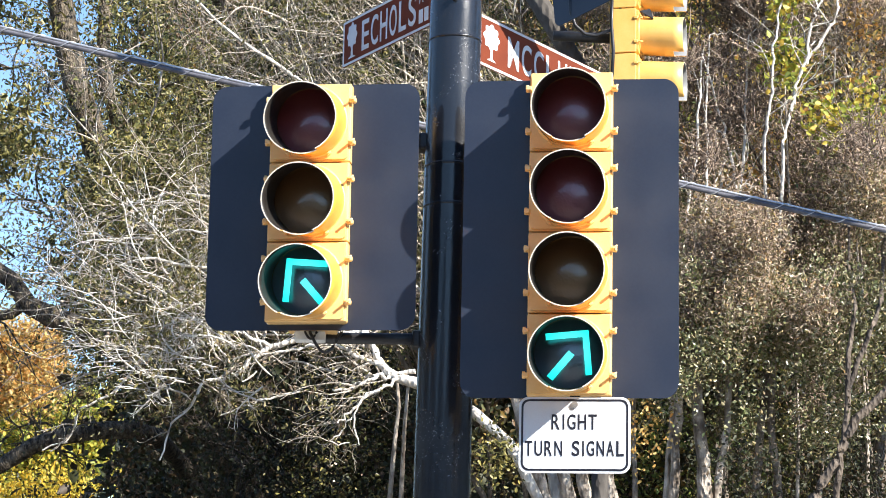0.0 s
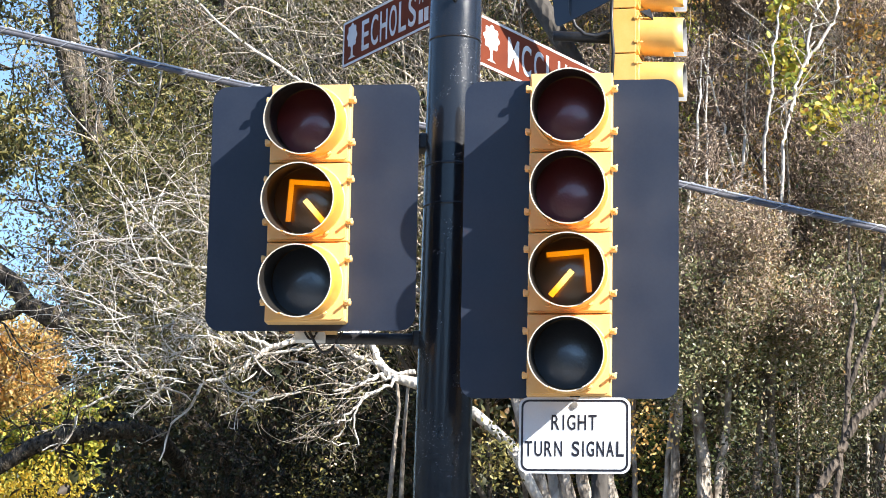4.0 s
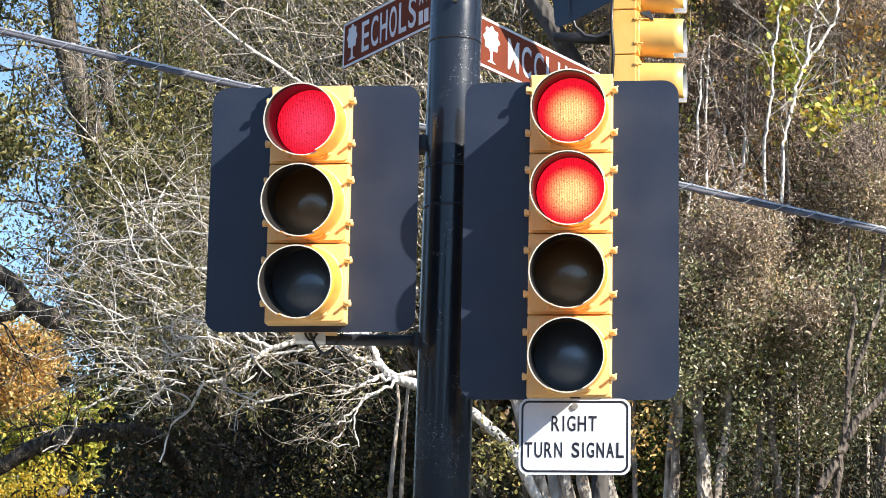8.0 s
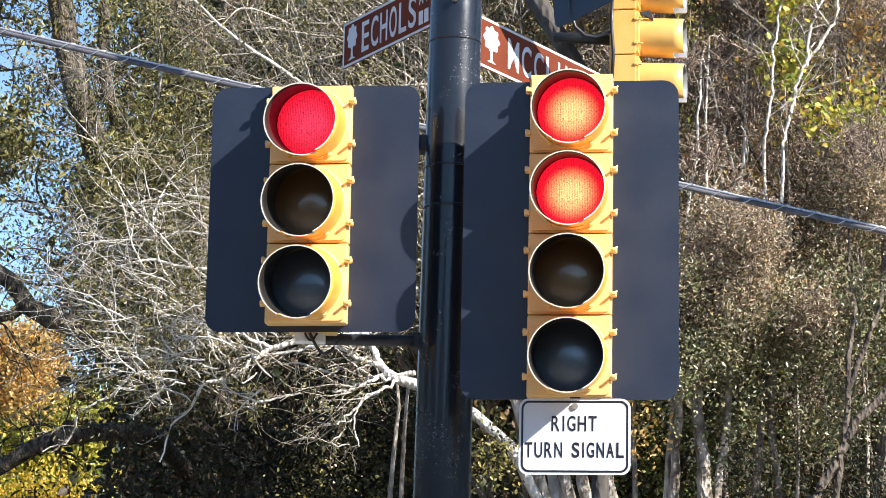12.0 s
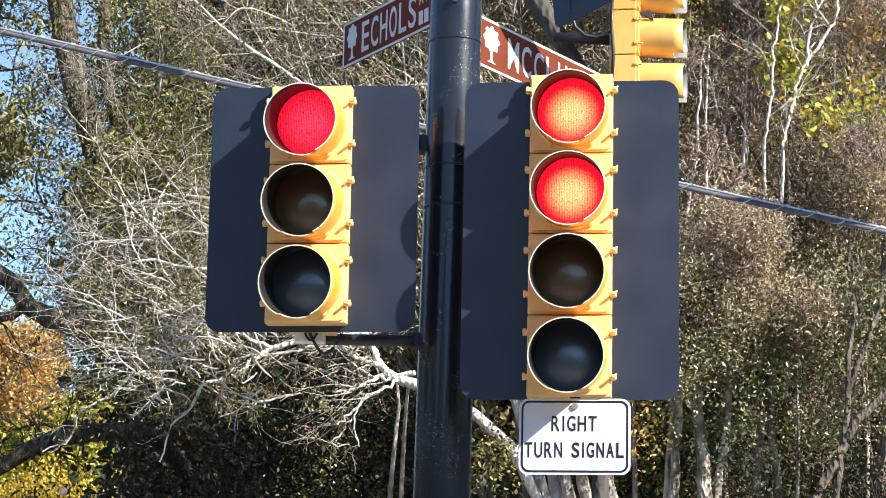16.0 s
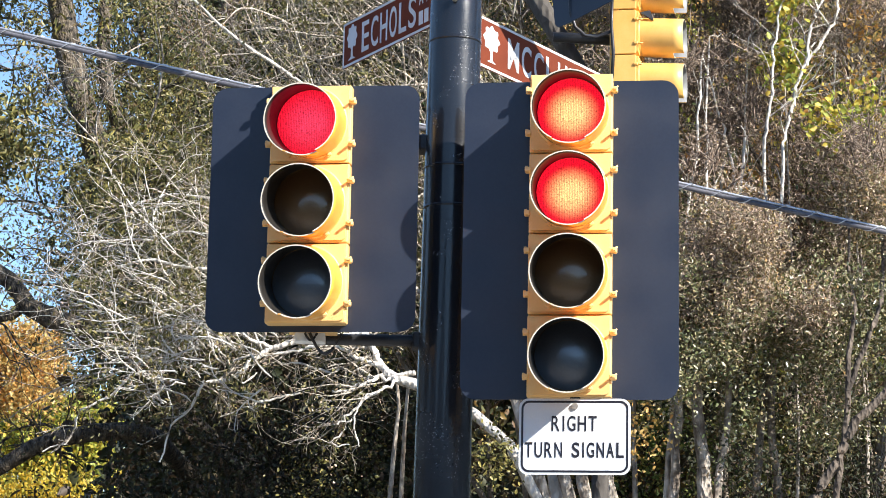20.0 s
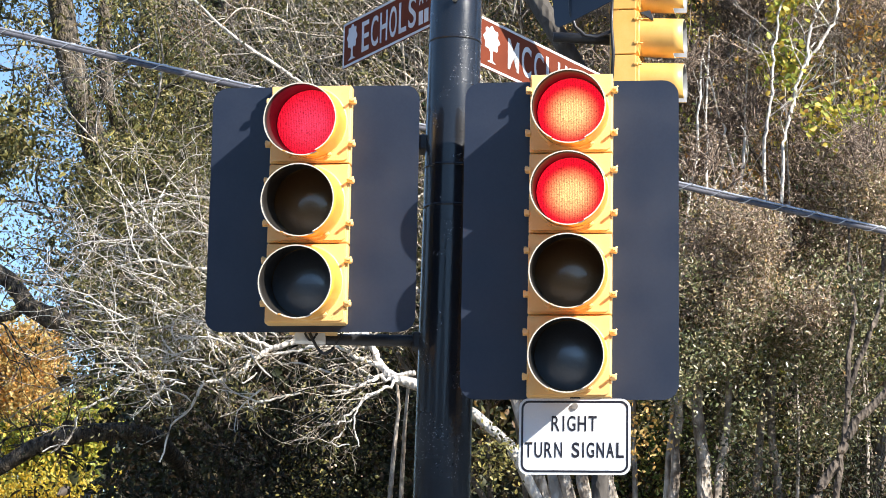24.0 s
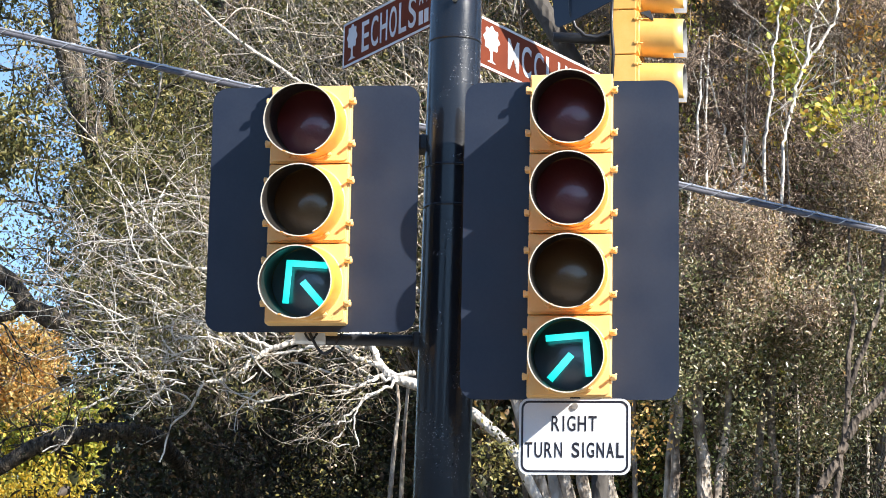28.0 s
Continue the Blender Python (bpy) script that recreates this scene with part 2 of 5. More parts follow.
LEAF_ORANGE = leaf_mat("leaf_orange", [(0.60, 0.30, 0.08), (0.72, 0.42, 0.13), (0.40, 0.27, 0.08), (0.76, 0.55, 0.20), (0.44, 0.34, 0.12)], through_light=0.4)
SEED_BROWN = leaf_mat("seed_brown", [(0.13, 0.09, 0.065), (0.32, 0.23, 0.16), (0.62, 0.50, 0.38), (0.46, 0.34, 0.24), (0.20, 0.145, 0.105)], 0.8, 0.1)


# ---- mesh helpers ----
def mesh_from(name, bm, materials):
    me = bpy.data.meshes.new(name)
    bm.to_mesh(me)
    bm.free()
    for m in materials if isinstance(materials, (list, tuple)) else (materials,):
        me.materials.append(m)
    return me


def part(name, bm, material, parent, label="", m=None):
    """One mesh under a thing, or under a part."""
    ob = new(name, bm if isinstance(bm, bpy.types.Mesh) else mesh_from(name, bm, material))
    ob.parent = parent
    if m is not None:
        ob.matrix_basis = m
    return tagged(ob, label)


def thing(name, m, label, category, group="", kind=""):
    ob = new(name)
    ob.empty_display_size = 0.1
    ob.matrix_basis = m
    return tagged(ob, label, category, group, kind)


def box(sx, sy, sz, at=(0, 0, 0), bevel=0.0, segments=2):
    bm = bmesh.new()
    bmesh.ops.create_cube(bm, size=1, matrix=Matrix.Translation(at) @ Matrix.Diagonal((sx, sy, sz, 1)))
    if bevel:
        bmesh.ops.bevel(bm, geom=list(bm.edges), offset=bevel, segments=segments, profile=0.5, affect="EDGES")
    return bm


def smooth(ob):
    for p in ob.data.polygons:
        p.use_smooth = True
    return ob


def rounded(w, h, r, seg=6):
    """The outline of a rounded rectangle, in x and z."""
    out = []
    for cx, cz, a0 in ((w / 2 - r, h / 2 - r, 0), (-w / 2 + r, h / 2 - r, 90), (-w / 2 + r, -h / 2 + r, 180), (w / 2 - r, -h / 2 + r, 270)):
        for i in range(seg + 1):
            a = radians(a0 + 90 * i / seg)
            out.append((cx + r * math.cos(a), cz + r * math.sin(a)))
    return out


def slab(outline, y0, y1, bm=None):
    """A plate with that outline in x and z, from y0 (front) to y1."""
    bm = bm or bmesh.new()
    f = [bm.verts.new((x, y0, z)) for x, z in outline]
    b = [bm.verts.new((x, y1, z)) for x, z in outline]
    n = len(f)
    bm.faces.new(f)
    bm.faces.new(b[::-1])
    for i in range(n):
        j = (i + 1) % n
        bm.faces.new((f[j], f[i], b[i], b[j]))
    bmesh.ops.recalc_face_normals(bm, faces=bm.faces)
    return bm


def ring_plate(outer, inner, y0, y1):
    """A plate with a hole: two outlines with as many points each."""
    bm = bmesh.new()
    rows = [[bm.verts.new((x, y, z)) for x, z in o] for o in (outer, inner) for y in (y0, y1)]
    n = len(outer)
    of, ob_, inf, inb = rows
    for i in range(n):
        j = (i + 1) % n
        for q in ((of[i], of[j], inf[j], inf[i]), (ob_[j], ob_[i], inb[i], inb[j]), (of[j], of[i], ob_[i], ob_[j]), (inf[i], inf[j], inb[j], inb[i])):
            bm.faces.new(q)
    bmesh.ops.recalc_face_normals(bm, faces=bm.faces)
    return bm


def rod(points, radii, sides=12, bm=None, caps=True):
    """A round bar through points."""
    bm = bm or bmesh.new()
    pts = [Vector(p) for p in points]
    if not isinstance(radii, (list, tuple)):
        radii = [radii] * len(pts)
    rings = []
    up = Vector((0.13, 0.21, 0.97))
    for i, p in enumerate(pts):
        d = (pts[min(i + 1, len(pts) - 1)] - pts[max(i - 1, 0)]).normalized()
        a = d.cross(up if abs(d.dot(up)) < 0.9 else Vector((1, 0, 0))).normalized()
        b = d.cross(a)
        rings.append([bm.verts.new(p + radii[i] * (math.cos(t) * a + math.sin(t) * b)) for t in (2 * math.pi * k / sides for k in range(sides))])
    for r0, r1 in zip(rings, rings[1:]):
        for k in range(sides):
            bm.faces.new((r0[k], r0[(k + 1) % sides], r1[(k + 1) % sides], r1[k])).smooth = True
    if caps:
        bm.faces.new(rings[0][::-1])
        bm.faces.new(rings[-1])
    bmesh.ops.recalc_face_normals(bm, faces=bm.faces)
    return bm


def dome(radius, sag, rings=8, seg=40):
    """A shallow dome, bulging to -y, with its rim at y = 0."""
    bm = bmesh.new()
    top = bm.verts.new((0, -sag, 0))
    prev = None
    for i in range(1, rings + 1):
        u = i / rings
        row = [bm.verts.new((radius * u * math.cos(a), -sag * (1 - u * u), radius * u * math.sin(a))) for a in (2 * math.pi * k / seg for k in range(seg))]
        for k in range(seg):
            j = (k + 1) % seg
            f = bm.faces.new((top, row[k], row[j])) if prev is None else bm.faces.new((prev[k], row[k], row[j], prev[j]))
            f.smooth = True
        prev = row
    bmesh.ops.recalc_face_normals(bm, faces=bm.faces)
    return bm


def letters(text, height, width, material, parent, m, bold=0.0, thick=0.0008):
    """A word of flat raised capitals in the plane of x and z, centred: narrow letters, evenly spaced."""
    wide = [0.36 if c == "I" else 1.15 if c == "M" else 1.0 for c in text]
    gap = 0.30
    unit = width / (sum(wide) + gap * (len(text) - 1))
    bm, x = bmesh.new(), -width / 2
    for c, w in zip(text, wide):
        cu = bpy.data.curves.new("lettering", "FONT")
        cu.body, cu.size, cu.extrude, cu.offset = c, height * 1.4, thick, bold
        tmp = bpy.data.objects.new("tmp", cu)
        scene.collection.objects.link(tmp)
        me = bpy.data.meshes.new_from_object(tmp.evaluated_get(bpy.context.evaluated_depsgraph_get()))
        bpy.data.objects.remove(tmp)
        bpy.data.curves.remove(cu)
        me.transform(pose(0, 0, 0, 90, 0, 0))
        co = np.array([v.co for v in me.vertices])
        lo, hi = co.min(0), co.max(0)
        stem = w * (0.55 if c == "I" else 1.0)
        me.transform(Matrix.Translation((x + w * unit / 2, 0, 0)) @ Matrix.Diagonal((stem * unit / (hi[0] - lo[0]), 1, height / (hi[2] - lo[2]), 1)) @ Matrix.Translation((-(lo[0] + hi[0]) / 2, 0, -(lo[2] + hi[2]) / 2)))
        bm.from_mesh(me)
        bpy.data.meshes.remove(me)
        x += (w + gap) * unit
    return part("lettering", bm, material, parent, "", m)


# ---- ground ----
def sheet(name, x0, x1, y0, y1, z, nx, ny, material, label, category, bumpy=0.0):
    bm = bmesh.new()
    g = [[bm.verts.new((x0 + (x1 - x0) * i / nx, y0 + (y1 - y0) * j / ny, z + bumpy * noise.noise((i * 0.7, j * 0.7, 3)))) for i in range(nx + 1)] for j in range(ny + 1)]
    for j in range(ny):
        for i in range(nx):
            bm.faces.new((g[j][i], g[j][i + 1], g[j + 1][i + 1], g[j + 1][i]))
    ob = new(name, mesh_from(name, bm, material))
    return tagged(ob, label, category, kind="structure")


sheet("ground", -900, 900, -900, 900, -0.16, 40, 40, EARTH, "brown leaf litter and earth under the trees", "ground")


def strip(name, x0, x1, y0, y1, z0, z1, material, label, category):
    bm = box(x1 - x0, y1 - y0, z1 - z0, ((x0 + x1) / 2, (y0 + y1) / 2, (z0 + z1) / 2), 0.015)
    ob = new(name, mesh_from(name, bm, material))
    return tagged(ob, label, category, kind="structure")


strip("road", -60, 60, -22, -2.2, -0.30, -0.02, ASPHALT, "grey asphalt road before the signal pole", "road")
strip("pavement", -60, 60, -2.0, 2.4, -0.30, 0.0, CONCRETE, "pale concrete pavement under the signal pole", "pavement")
strip("kerb", -60, 60, -2.2, -2.0, -0.30, 0.0, CONCRETE, "concrete kerb along the pavement", "kerb")

# ---- the signal pole ----
POLE_X0, POLE_X1 = -0.012, 0.052


def pole_x(z):
    return POLE_X0 + (POLE_X1 - POLE_X0) * z / 6.0


def build_pole():
    t = thing("signal_pole", pose(0, 0, 0), "tall black painted steel signal pole with paint chips and painted glints", "signal pole")
    zs = [0.0, 1.5, 3.0, 4.37, 6.0]
    part("shaft", rod([(pole_x(z), 0, z) for z in zs], [0.125 - 0.0035 * z for z in zs], 48), POLE_BLACK, t)
    part("base_plate", box(0.42, 0.42, 0.04, (POLE_X0, 0, 0.02), 0.008), POLE_BLACK, t)
    for sx in (-1, 1):
        for sy in (-1, 1):
            part("anchor_bolt", rod([(POLE_X0 + sx * 0.16, sy * 0.16, 0.03), (POLE_X0 + sx * 0.16, sy * 0.16, 0.1)], 0.014, 8), STEEL, t)
    part("mast_arm", rod([(0.05, 0.0, 4.745), (2.0, 0.2, 4.80), (4.5, 0.45, 4.88), (7.5, 0.75, 5.0)], [0.080, 0.074, 0.064, 0.052], 32), POLE_BLACK, t, "long black mast arm")
    part("arm_flange", rod([(0.125, 0.008, 4.747), (0.165, 0.012, 4.748)], 0.13, 24), POLE_BLACK, t)
    part("cap", rod([(pole_x(6), 0, 6.0), (pole_x(6), 0, 6.03), (pole_x(6), 0, 6.06)], [0.11, 0.1, 0.04], 32), POLE_BLACK, t)
    for z in (3.77, 3.60, 4.315):
        r = 0.1268 - 0.0035 * z
        part("band", rod([(pole_x(z), 0, z - 0.006), (pole_x(z), 0, z + 0.006)], r, 48), POLE_BLACK, t, "thin steel band round the pole")
    # bolt and clip near the top, on the front of the pole
    part("bolt", rod([(pole_x(4.46) - 0.006, -0.1, 4.475), (pole_x(4.46) - 0.006, -0.135, 4.475)], 0.014, 6), STEEL, t, "bright steel bolt head")
    part("bolt", rod([(pole_x(4.5) + 0.012, -0.1, 4.50), (pole_x(4.5) + 0.012, -0.13, 4.50)], 0.012, 6), STEEL, t, "bright steel bolt head")
    return t


build_pole()

# ---- signal heads ----
SEC = 0.3295
WIDE = 0.332
MESHES = {}


def shared(key, make):
    if key not in MESHES:
        MESHES[key] = make()
    return MESHES[key]


def visor_mesh(length=0.242, r=0.1475, gap=30, down=9.4, thick=0.005, seg=54):
    """A tube round the lens that droops a little; its front end is cut open at the bottom."""
    bm = bmesh.new()
    us, cut = (0.0, 0.26, 0.52, 0.76, 1.0), 3
    n = len(us)
    rings, drop = [], math.tan(radians(down))
    for i in range(seg):
        a = 2 * math.pi * i / seg - math.pi / 2
        rings.append([bm.verts.new((rad * math.cos(a), -length * u, rad * math.sin(a) - drop * length * u)) for rad in (r, r - thick) for u in us])
    half = round(gap / 360 * seg)
    for i in range(seg):
        p, q = rings[i], rings[(i + 1) % seg]
        last = cut if i < half or i >= seg - half else n - 1
        for k in range(last):
            for quad, mi in (((p[k], p[k + 1], q[k + 1], q[k]), 0), ((p[k + n], q[k + n], q[k + n + 1], p[k + n + 1]), 1)):
                f = bm.faces.new(quad)
                f.material_index, f.smooth = mi, True
        bm.faces.new((p[last], p[last + n], q[last + n], q[last])).material_index = 2
    for row in (rings[half], rings[seg - half]):
        for k in range(cut, n - 1):
            bm.faces.new((row[k], row[k + 1], row[k + n + 1], row[k + n])).material_index = 0
    bmesh.ops.delete(bm, geom=[v for v in bm.verts if not v.link_faces], context="VERTS")
    bmesh.ops.recalc_face_normals(bm, faces=bm.faces)
    return mesh_from("visor", bm, (VISOR_YELLOW, VISOR_BLACK, SUNLIT_EDGE))


def section_mesh():
    return mesh_from("housing", box(WIDE, 0.19, SEC - 0.004, (0, 0.095, 0), 0.005, 2), YELLOW)


def door_mesh():
    return mesh_from("door", ring_plate(rounded(WIDE - 0.016, SEC - 0.018, 0.018, 8),
                                        [(0.1395 * math.cos(radians(a)), 0.1395 * math.sin(radians(a))) for a in
                                         [0 + 90 * (k // 9) + 90 * (k % 9) / 9.0 for k in range(36)]], -0.016, 0.002), YELLOW)


def bezel_mesh():
    bm = bmesh.new()
    prof = [(0.156, -0.014), (0.155, -0.022), (0.148, -0.025), (0.1405, -0.023), (0.136, -0.008)]
    seg = 48
    rows = [[bm.verts.new((r * math.cos(2 * math.pi * k / seg), y, r * math.sin(2 * math.pi * k / seg))) for r, y in prof] for k in range(seg)]
    for k in range(seg):
        a, b = rows[k], rows[(k + 1) % seg]
        for i in range(len(prof) - 1):
            f = bm.faces.new((a[i], a[i + 1], b[i + 1], b[i]))
            f.smooth, f.material_index = True, int(i > 1)
    bmesh.ops.recalc_face_normals(bm, faces=bm.faces)
    return mesh_from("bezel", bm, (YELLOW, GASKET))


def lug_mesh():
    bm = box(0.030, 0.03, 0.022, (0.008, -0.002, 0), 0.004, 1)
    rod([(0.012, -0.01, 0), (0.012, -0.05, -0.002)], 0.006, 6, bm)
    rod([(0.000, -0.036, -0.008), (0.026, -0.036, 0.008)], 0.004, 5, bm)
    return mesh_from("latch", bm, YELLOW)


def hinge_mesh():
    bm = box(0.024, 0.045, 0.018, (0.002, -0.010, 0), 0.003, 1)
    rod([(-0.004, -0.02, -0.014), (-0.004, -0.02, 0.014)], 0.006, 8, bm)
    return mesh_from("hinge", bm, YELLOW)


def tab_mesh():
    bm = box(0.022, 0.012, 0.014, (0, -0.03, 0), 0.002, 1)
    rod([(0, -0.036, 0), (0, -0.042, 0)], 0.005, 6, bm)
    return mesh_from("visor_screw", bm, YELLOW)


def arrow_mesh(side, mats, turn, w):
    """A lit arrow: an angle and a shaft. side -1 points up to the left, 1 up to the right."""
    bm = bmesh.new()
    R = 0.135

    def bar(ax, az, bx, bz, w, mi):
        a, b = Vector((side * ax * R, 0, az * R)), Vector((side * bx * R, 0, bz * R))
        d = (b - a).normalized()
        n = Vector((-d.z, 0, d.x)) * w * R / 2
        vs = [bm.verts.new(p + Vector((0, y, 0))) for y in (-0.002, 0.002) for p in (a + n, b + n, b - n, a - n)]
        for q in ((0, 1, 2, 3), (7, 6, 5, 4), (0, 4, 5, 1), (1, 5, 6, 2), (2, 6, 7, 3), (3, 7, 4, 0)):
            bm.faces.new([vs[i] for i in q]).material_index = mi
    angle = [(-0.60, 0.56 + w / 2), (0.56 + w / 2, 0.56 + w / 2), (0.56 + w / 2, -0.66), (0.56 - w / 2, -0.66), (0.56 - w / 2, 0.56 - w / 2), (-0.60, 0.56 - w / 2)]
    slab([(side * x * R, z * R) for x, z in angle], -0.002, 0.002, bm)
    bar(0.11, 0.03, -0.58, -0.66, w * 1.12, 1)
    bmesh.ops.recalc_face_normals(bm, faces=bm.faces)
    me = mesh_from("lit_arrow", bm, mats)
    me.transform(pose(-0.006 * side, 0, -0.008, 0, turn, 0))
    return me


LIT = {}
DARK_Y = 0.06


def build_head(name, at, yaw, tilt, lamps, side, plate_h, plate_dx, plate_dz, label, turn):
    """A signal head: its front faces -y. lamps: from the top, colour of each lens and what lights in it."""
    t = thing("traffic_signal", pose(*at, tilt, 0, yaw), label, "traffic light", "signal heads on the pole")
    n = len(lamps)
    hull = SEC * n
    w, h = 0.862, plate_h
    hole = rounded(WIDE + 0.004, hull + 0.004, 0.012, 6)
    part("backplate", ring_plate([(x + plate_dx, z + plate_dz) for x, z in rounded(w, h, 0.062, 6)], hole if plate_h > hull else [(x, max(-h / 2 + plate_dz + 0.006, min(h / 2 + plate_dz - 0.006, z))) for x, z in hole], 0.048, 0.051),
         PLATE_BLACK, t, "dark grey metal backplate with rounded corners")
    for i, (lens, lit) in enumerate(lamps):
        z = hull / 2 - SEC * (i + 0.5)
        up = pose(0, 0, z)
        part("housing", shared("housing", section_mesh), None, t, "", up)
        d = part("door", shared("door", door_mesh), None, t, "", up)
        part("bezel", shared("bezel", bezel_mesh), None, d)
        part("visor", shared("visor", visor_mesh), None, t, "yellow cutaway visor, black inside", pose(0.005, -0.016, z))
        for sx in (-1, 1):
            for dz in (0.092, -0.085):
                if sx > 0:
                    part("latch", shared("latch", lug_mesh), None, d, "", pose(WIDE / 2 - 0.002, 0.0, dz))
                else:
                    part("hinge", shared("hinge", hinge_mesh), None, d, "", pose(-(WIDE / 2 + 0.006), 0.002, dz))
        for a in (-58, -122):
            part("visor_screw", shared("screw", tab_mesh), None, d, "", pose(0.158 * math.cos(radians(a)), 0.004, 0.158 * math.sin(radians(a)), 0, -a - 90, 0))
        part("lens", shared(lens.name, lambda: mesh_from("lens", dome(0.1405, 0.024), lens)), None, t, lens.name.split("_")[1] + " signal lens", pose(0.005, -0.015, z))
        key = (name, i)
        if lit == "ball":
            me = mesh_from("lit_lamp", dome(0.1395, 0.024), LIT_RED if side < 0 else LIT_RED_WARM)
            LIT[key] = (part("lit_lamp", me, None, t, "glowing red signal lamp", pose(0.005, DARK_Y, z)), z, -0.0195)
        else:
            mats = (LIT_GREEN, LIT_GREEN) if lit == "green" else (LIT_AMBER, LIT_AMBER_HOT)
            LIT[key] = (part("lit_arrow", arrow_mesh(side, mats, turn, 0.19 if lit == "green" else 0.15), None, t, "glowing %s arrow lamp" % lit, pose(0.005, DARK_Y, z)), z, -0.0520)
    return t


build_head("l", (-0.550, -0.215, 3.565), -7.6, 0.3, [(LENS_RED, "ball"), (LENS_AMBER, "amber"), (LENS_GREEN, "green")], -1, 1.022, 0.010, -0.010,
                  "yellow three-section traffic signal with a dark backplate", 4)
build_head("r", (0.503, -0.40, 3.423), -7.0, -1.0, [(LENS_RED, "ball"), (LENS_RED, "ball"), (LENS_AMBER, "amber"), (LENS_GREEN, "green")], 1, 1.300, -0.003, -0.010,
                   "yellow four-section traffic signal with a dark backplate, above a small sign", -5)


# brackets that hold the heads to the pole
def build_bracket(name, z, x_head, y_head, label):
    t = thing(name, pose(0, 0, 0), label, "bracket")
    px = pole_x(z)
    part("arm", rod([(px, 0.0, z), (px + (x_head - px) * 0.6, y_head * 0.7, z), (x_head, y_head, z)], 0.024, 12), FITTING_BLACK, t)
    s = 1 if x_head > px else -1
    part("clamp", box(0.05, 0.10, 0.07, (px + s * 0.115, 0.03, z), 0.01), FITTING_BLACK, t)
    return t


build_bracket("bracket", 3.045, -0.56, 0.02, "black bracket arm under the three-section signal")
build_bracket("bracket", 3.88, -0.56, 0.04, "black bracket arm behind the three-section signal")
build_bracket("bracket", 2.95, 0.50, -0.10, "black bracket arm behind the four-section signal")
build_bracket("bracket", 3.93, 0.50, -0.10, "black bracket arm behind the four-section signal")


def build_terminal():
    t = thing("cable_gland", pose(-0.535, -0.05, 3.062), "white plastic cable gland with black cables under the signal", "cable gland")
    part("block", box(0.125, 0.07, 0.04, (0, 0, -0.025), 0.006), WHITE_PLASTIC, t)
    part("neck", box(0.20, 0.10, 0.02, (0.01, 0, 0.004), 0.005), YELLOW, t)
    loop = lambda x0, x1, dip, y: [(x0 + (x1 - x0) * u, y, -0.01 - dip * math.sin(math.pi * u)) for u in (i / 12 for i in range(13))]
    part("cable", rod(loop(0.0, 0.13, 0.085, -0.05), 0.0065, 8), FITTING_BLACK, t)
    part("cable", rod(loop(-0.02, 0.03, 0.03, -0.045), 0.005, 8), FITTING_BLACK, t)


build_terminal()


# ---- signs ----
def build_turn_sign():
    t = thing("regulatory_sign", pose(0.526, -0.415, 2.611, 0, 0, -7.0), "white metal sign with black border and lettering under the signal", "sign")
    W, H = 0.435, 0.298
    part("panel", slab(rounded(W, H, 0.036), 0.0, 0.003), SIGN_WHITE, t)
    part("border", ring_plate(rounded(W - 0.018, H - 0.018, 0.030), rounded(W - 0.034, H - 0.034, 0.024), -0.0012, 0.0004), SIGN_BLACK, t)
    for word, x, z, wide, bold in (("RIGHT", -0.002, 0.051, 0.176, 0.0007), ("TURN", -0.121, -0.0526, 0.146, 0.0006), ("SIGNAL", 0.091, -0.0526, 0.2015, 0.0013)):
        letters(word, 0.0595, wide, SIGN_BLACK, t, pose(x, -0.001, z), bold)
    part("bolt", rod([(0.0, 0, 0.118), (0.0, -0.008, 0.118)], 0.013, 10), STEEL, t, "steel bolt and washer")
    part("hanger", box(0.04, 0.012, 0.30, (0.0, 0.012, 0.10), 0.003), FITTING_BLACK, t)


def tree_shape():
    """The small tree emblem on the street signs."""
    out = []
    for i in range(64):
        a = 2 * math.pi * i / 64
        r = 1.0 + 0.11 * math.cos(8 * a + 0.4)
        out.append((0.029 * r * math.cos(a), 0.026 + 0.055 * r * math.sin(a)))
    return out


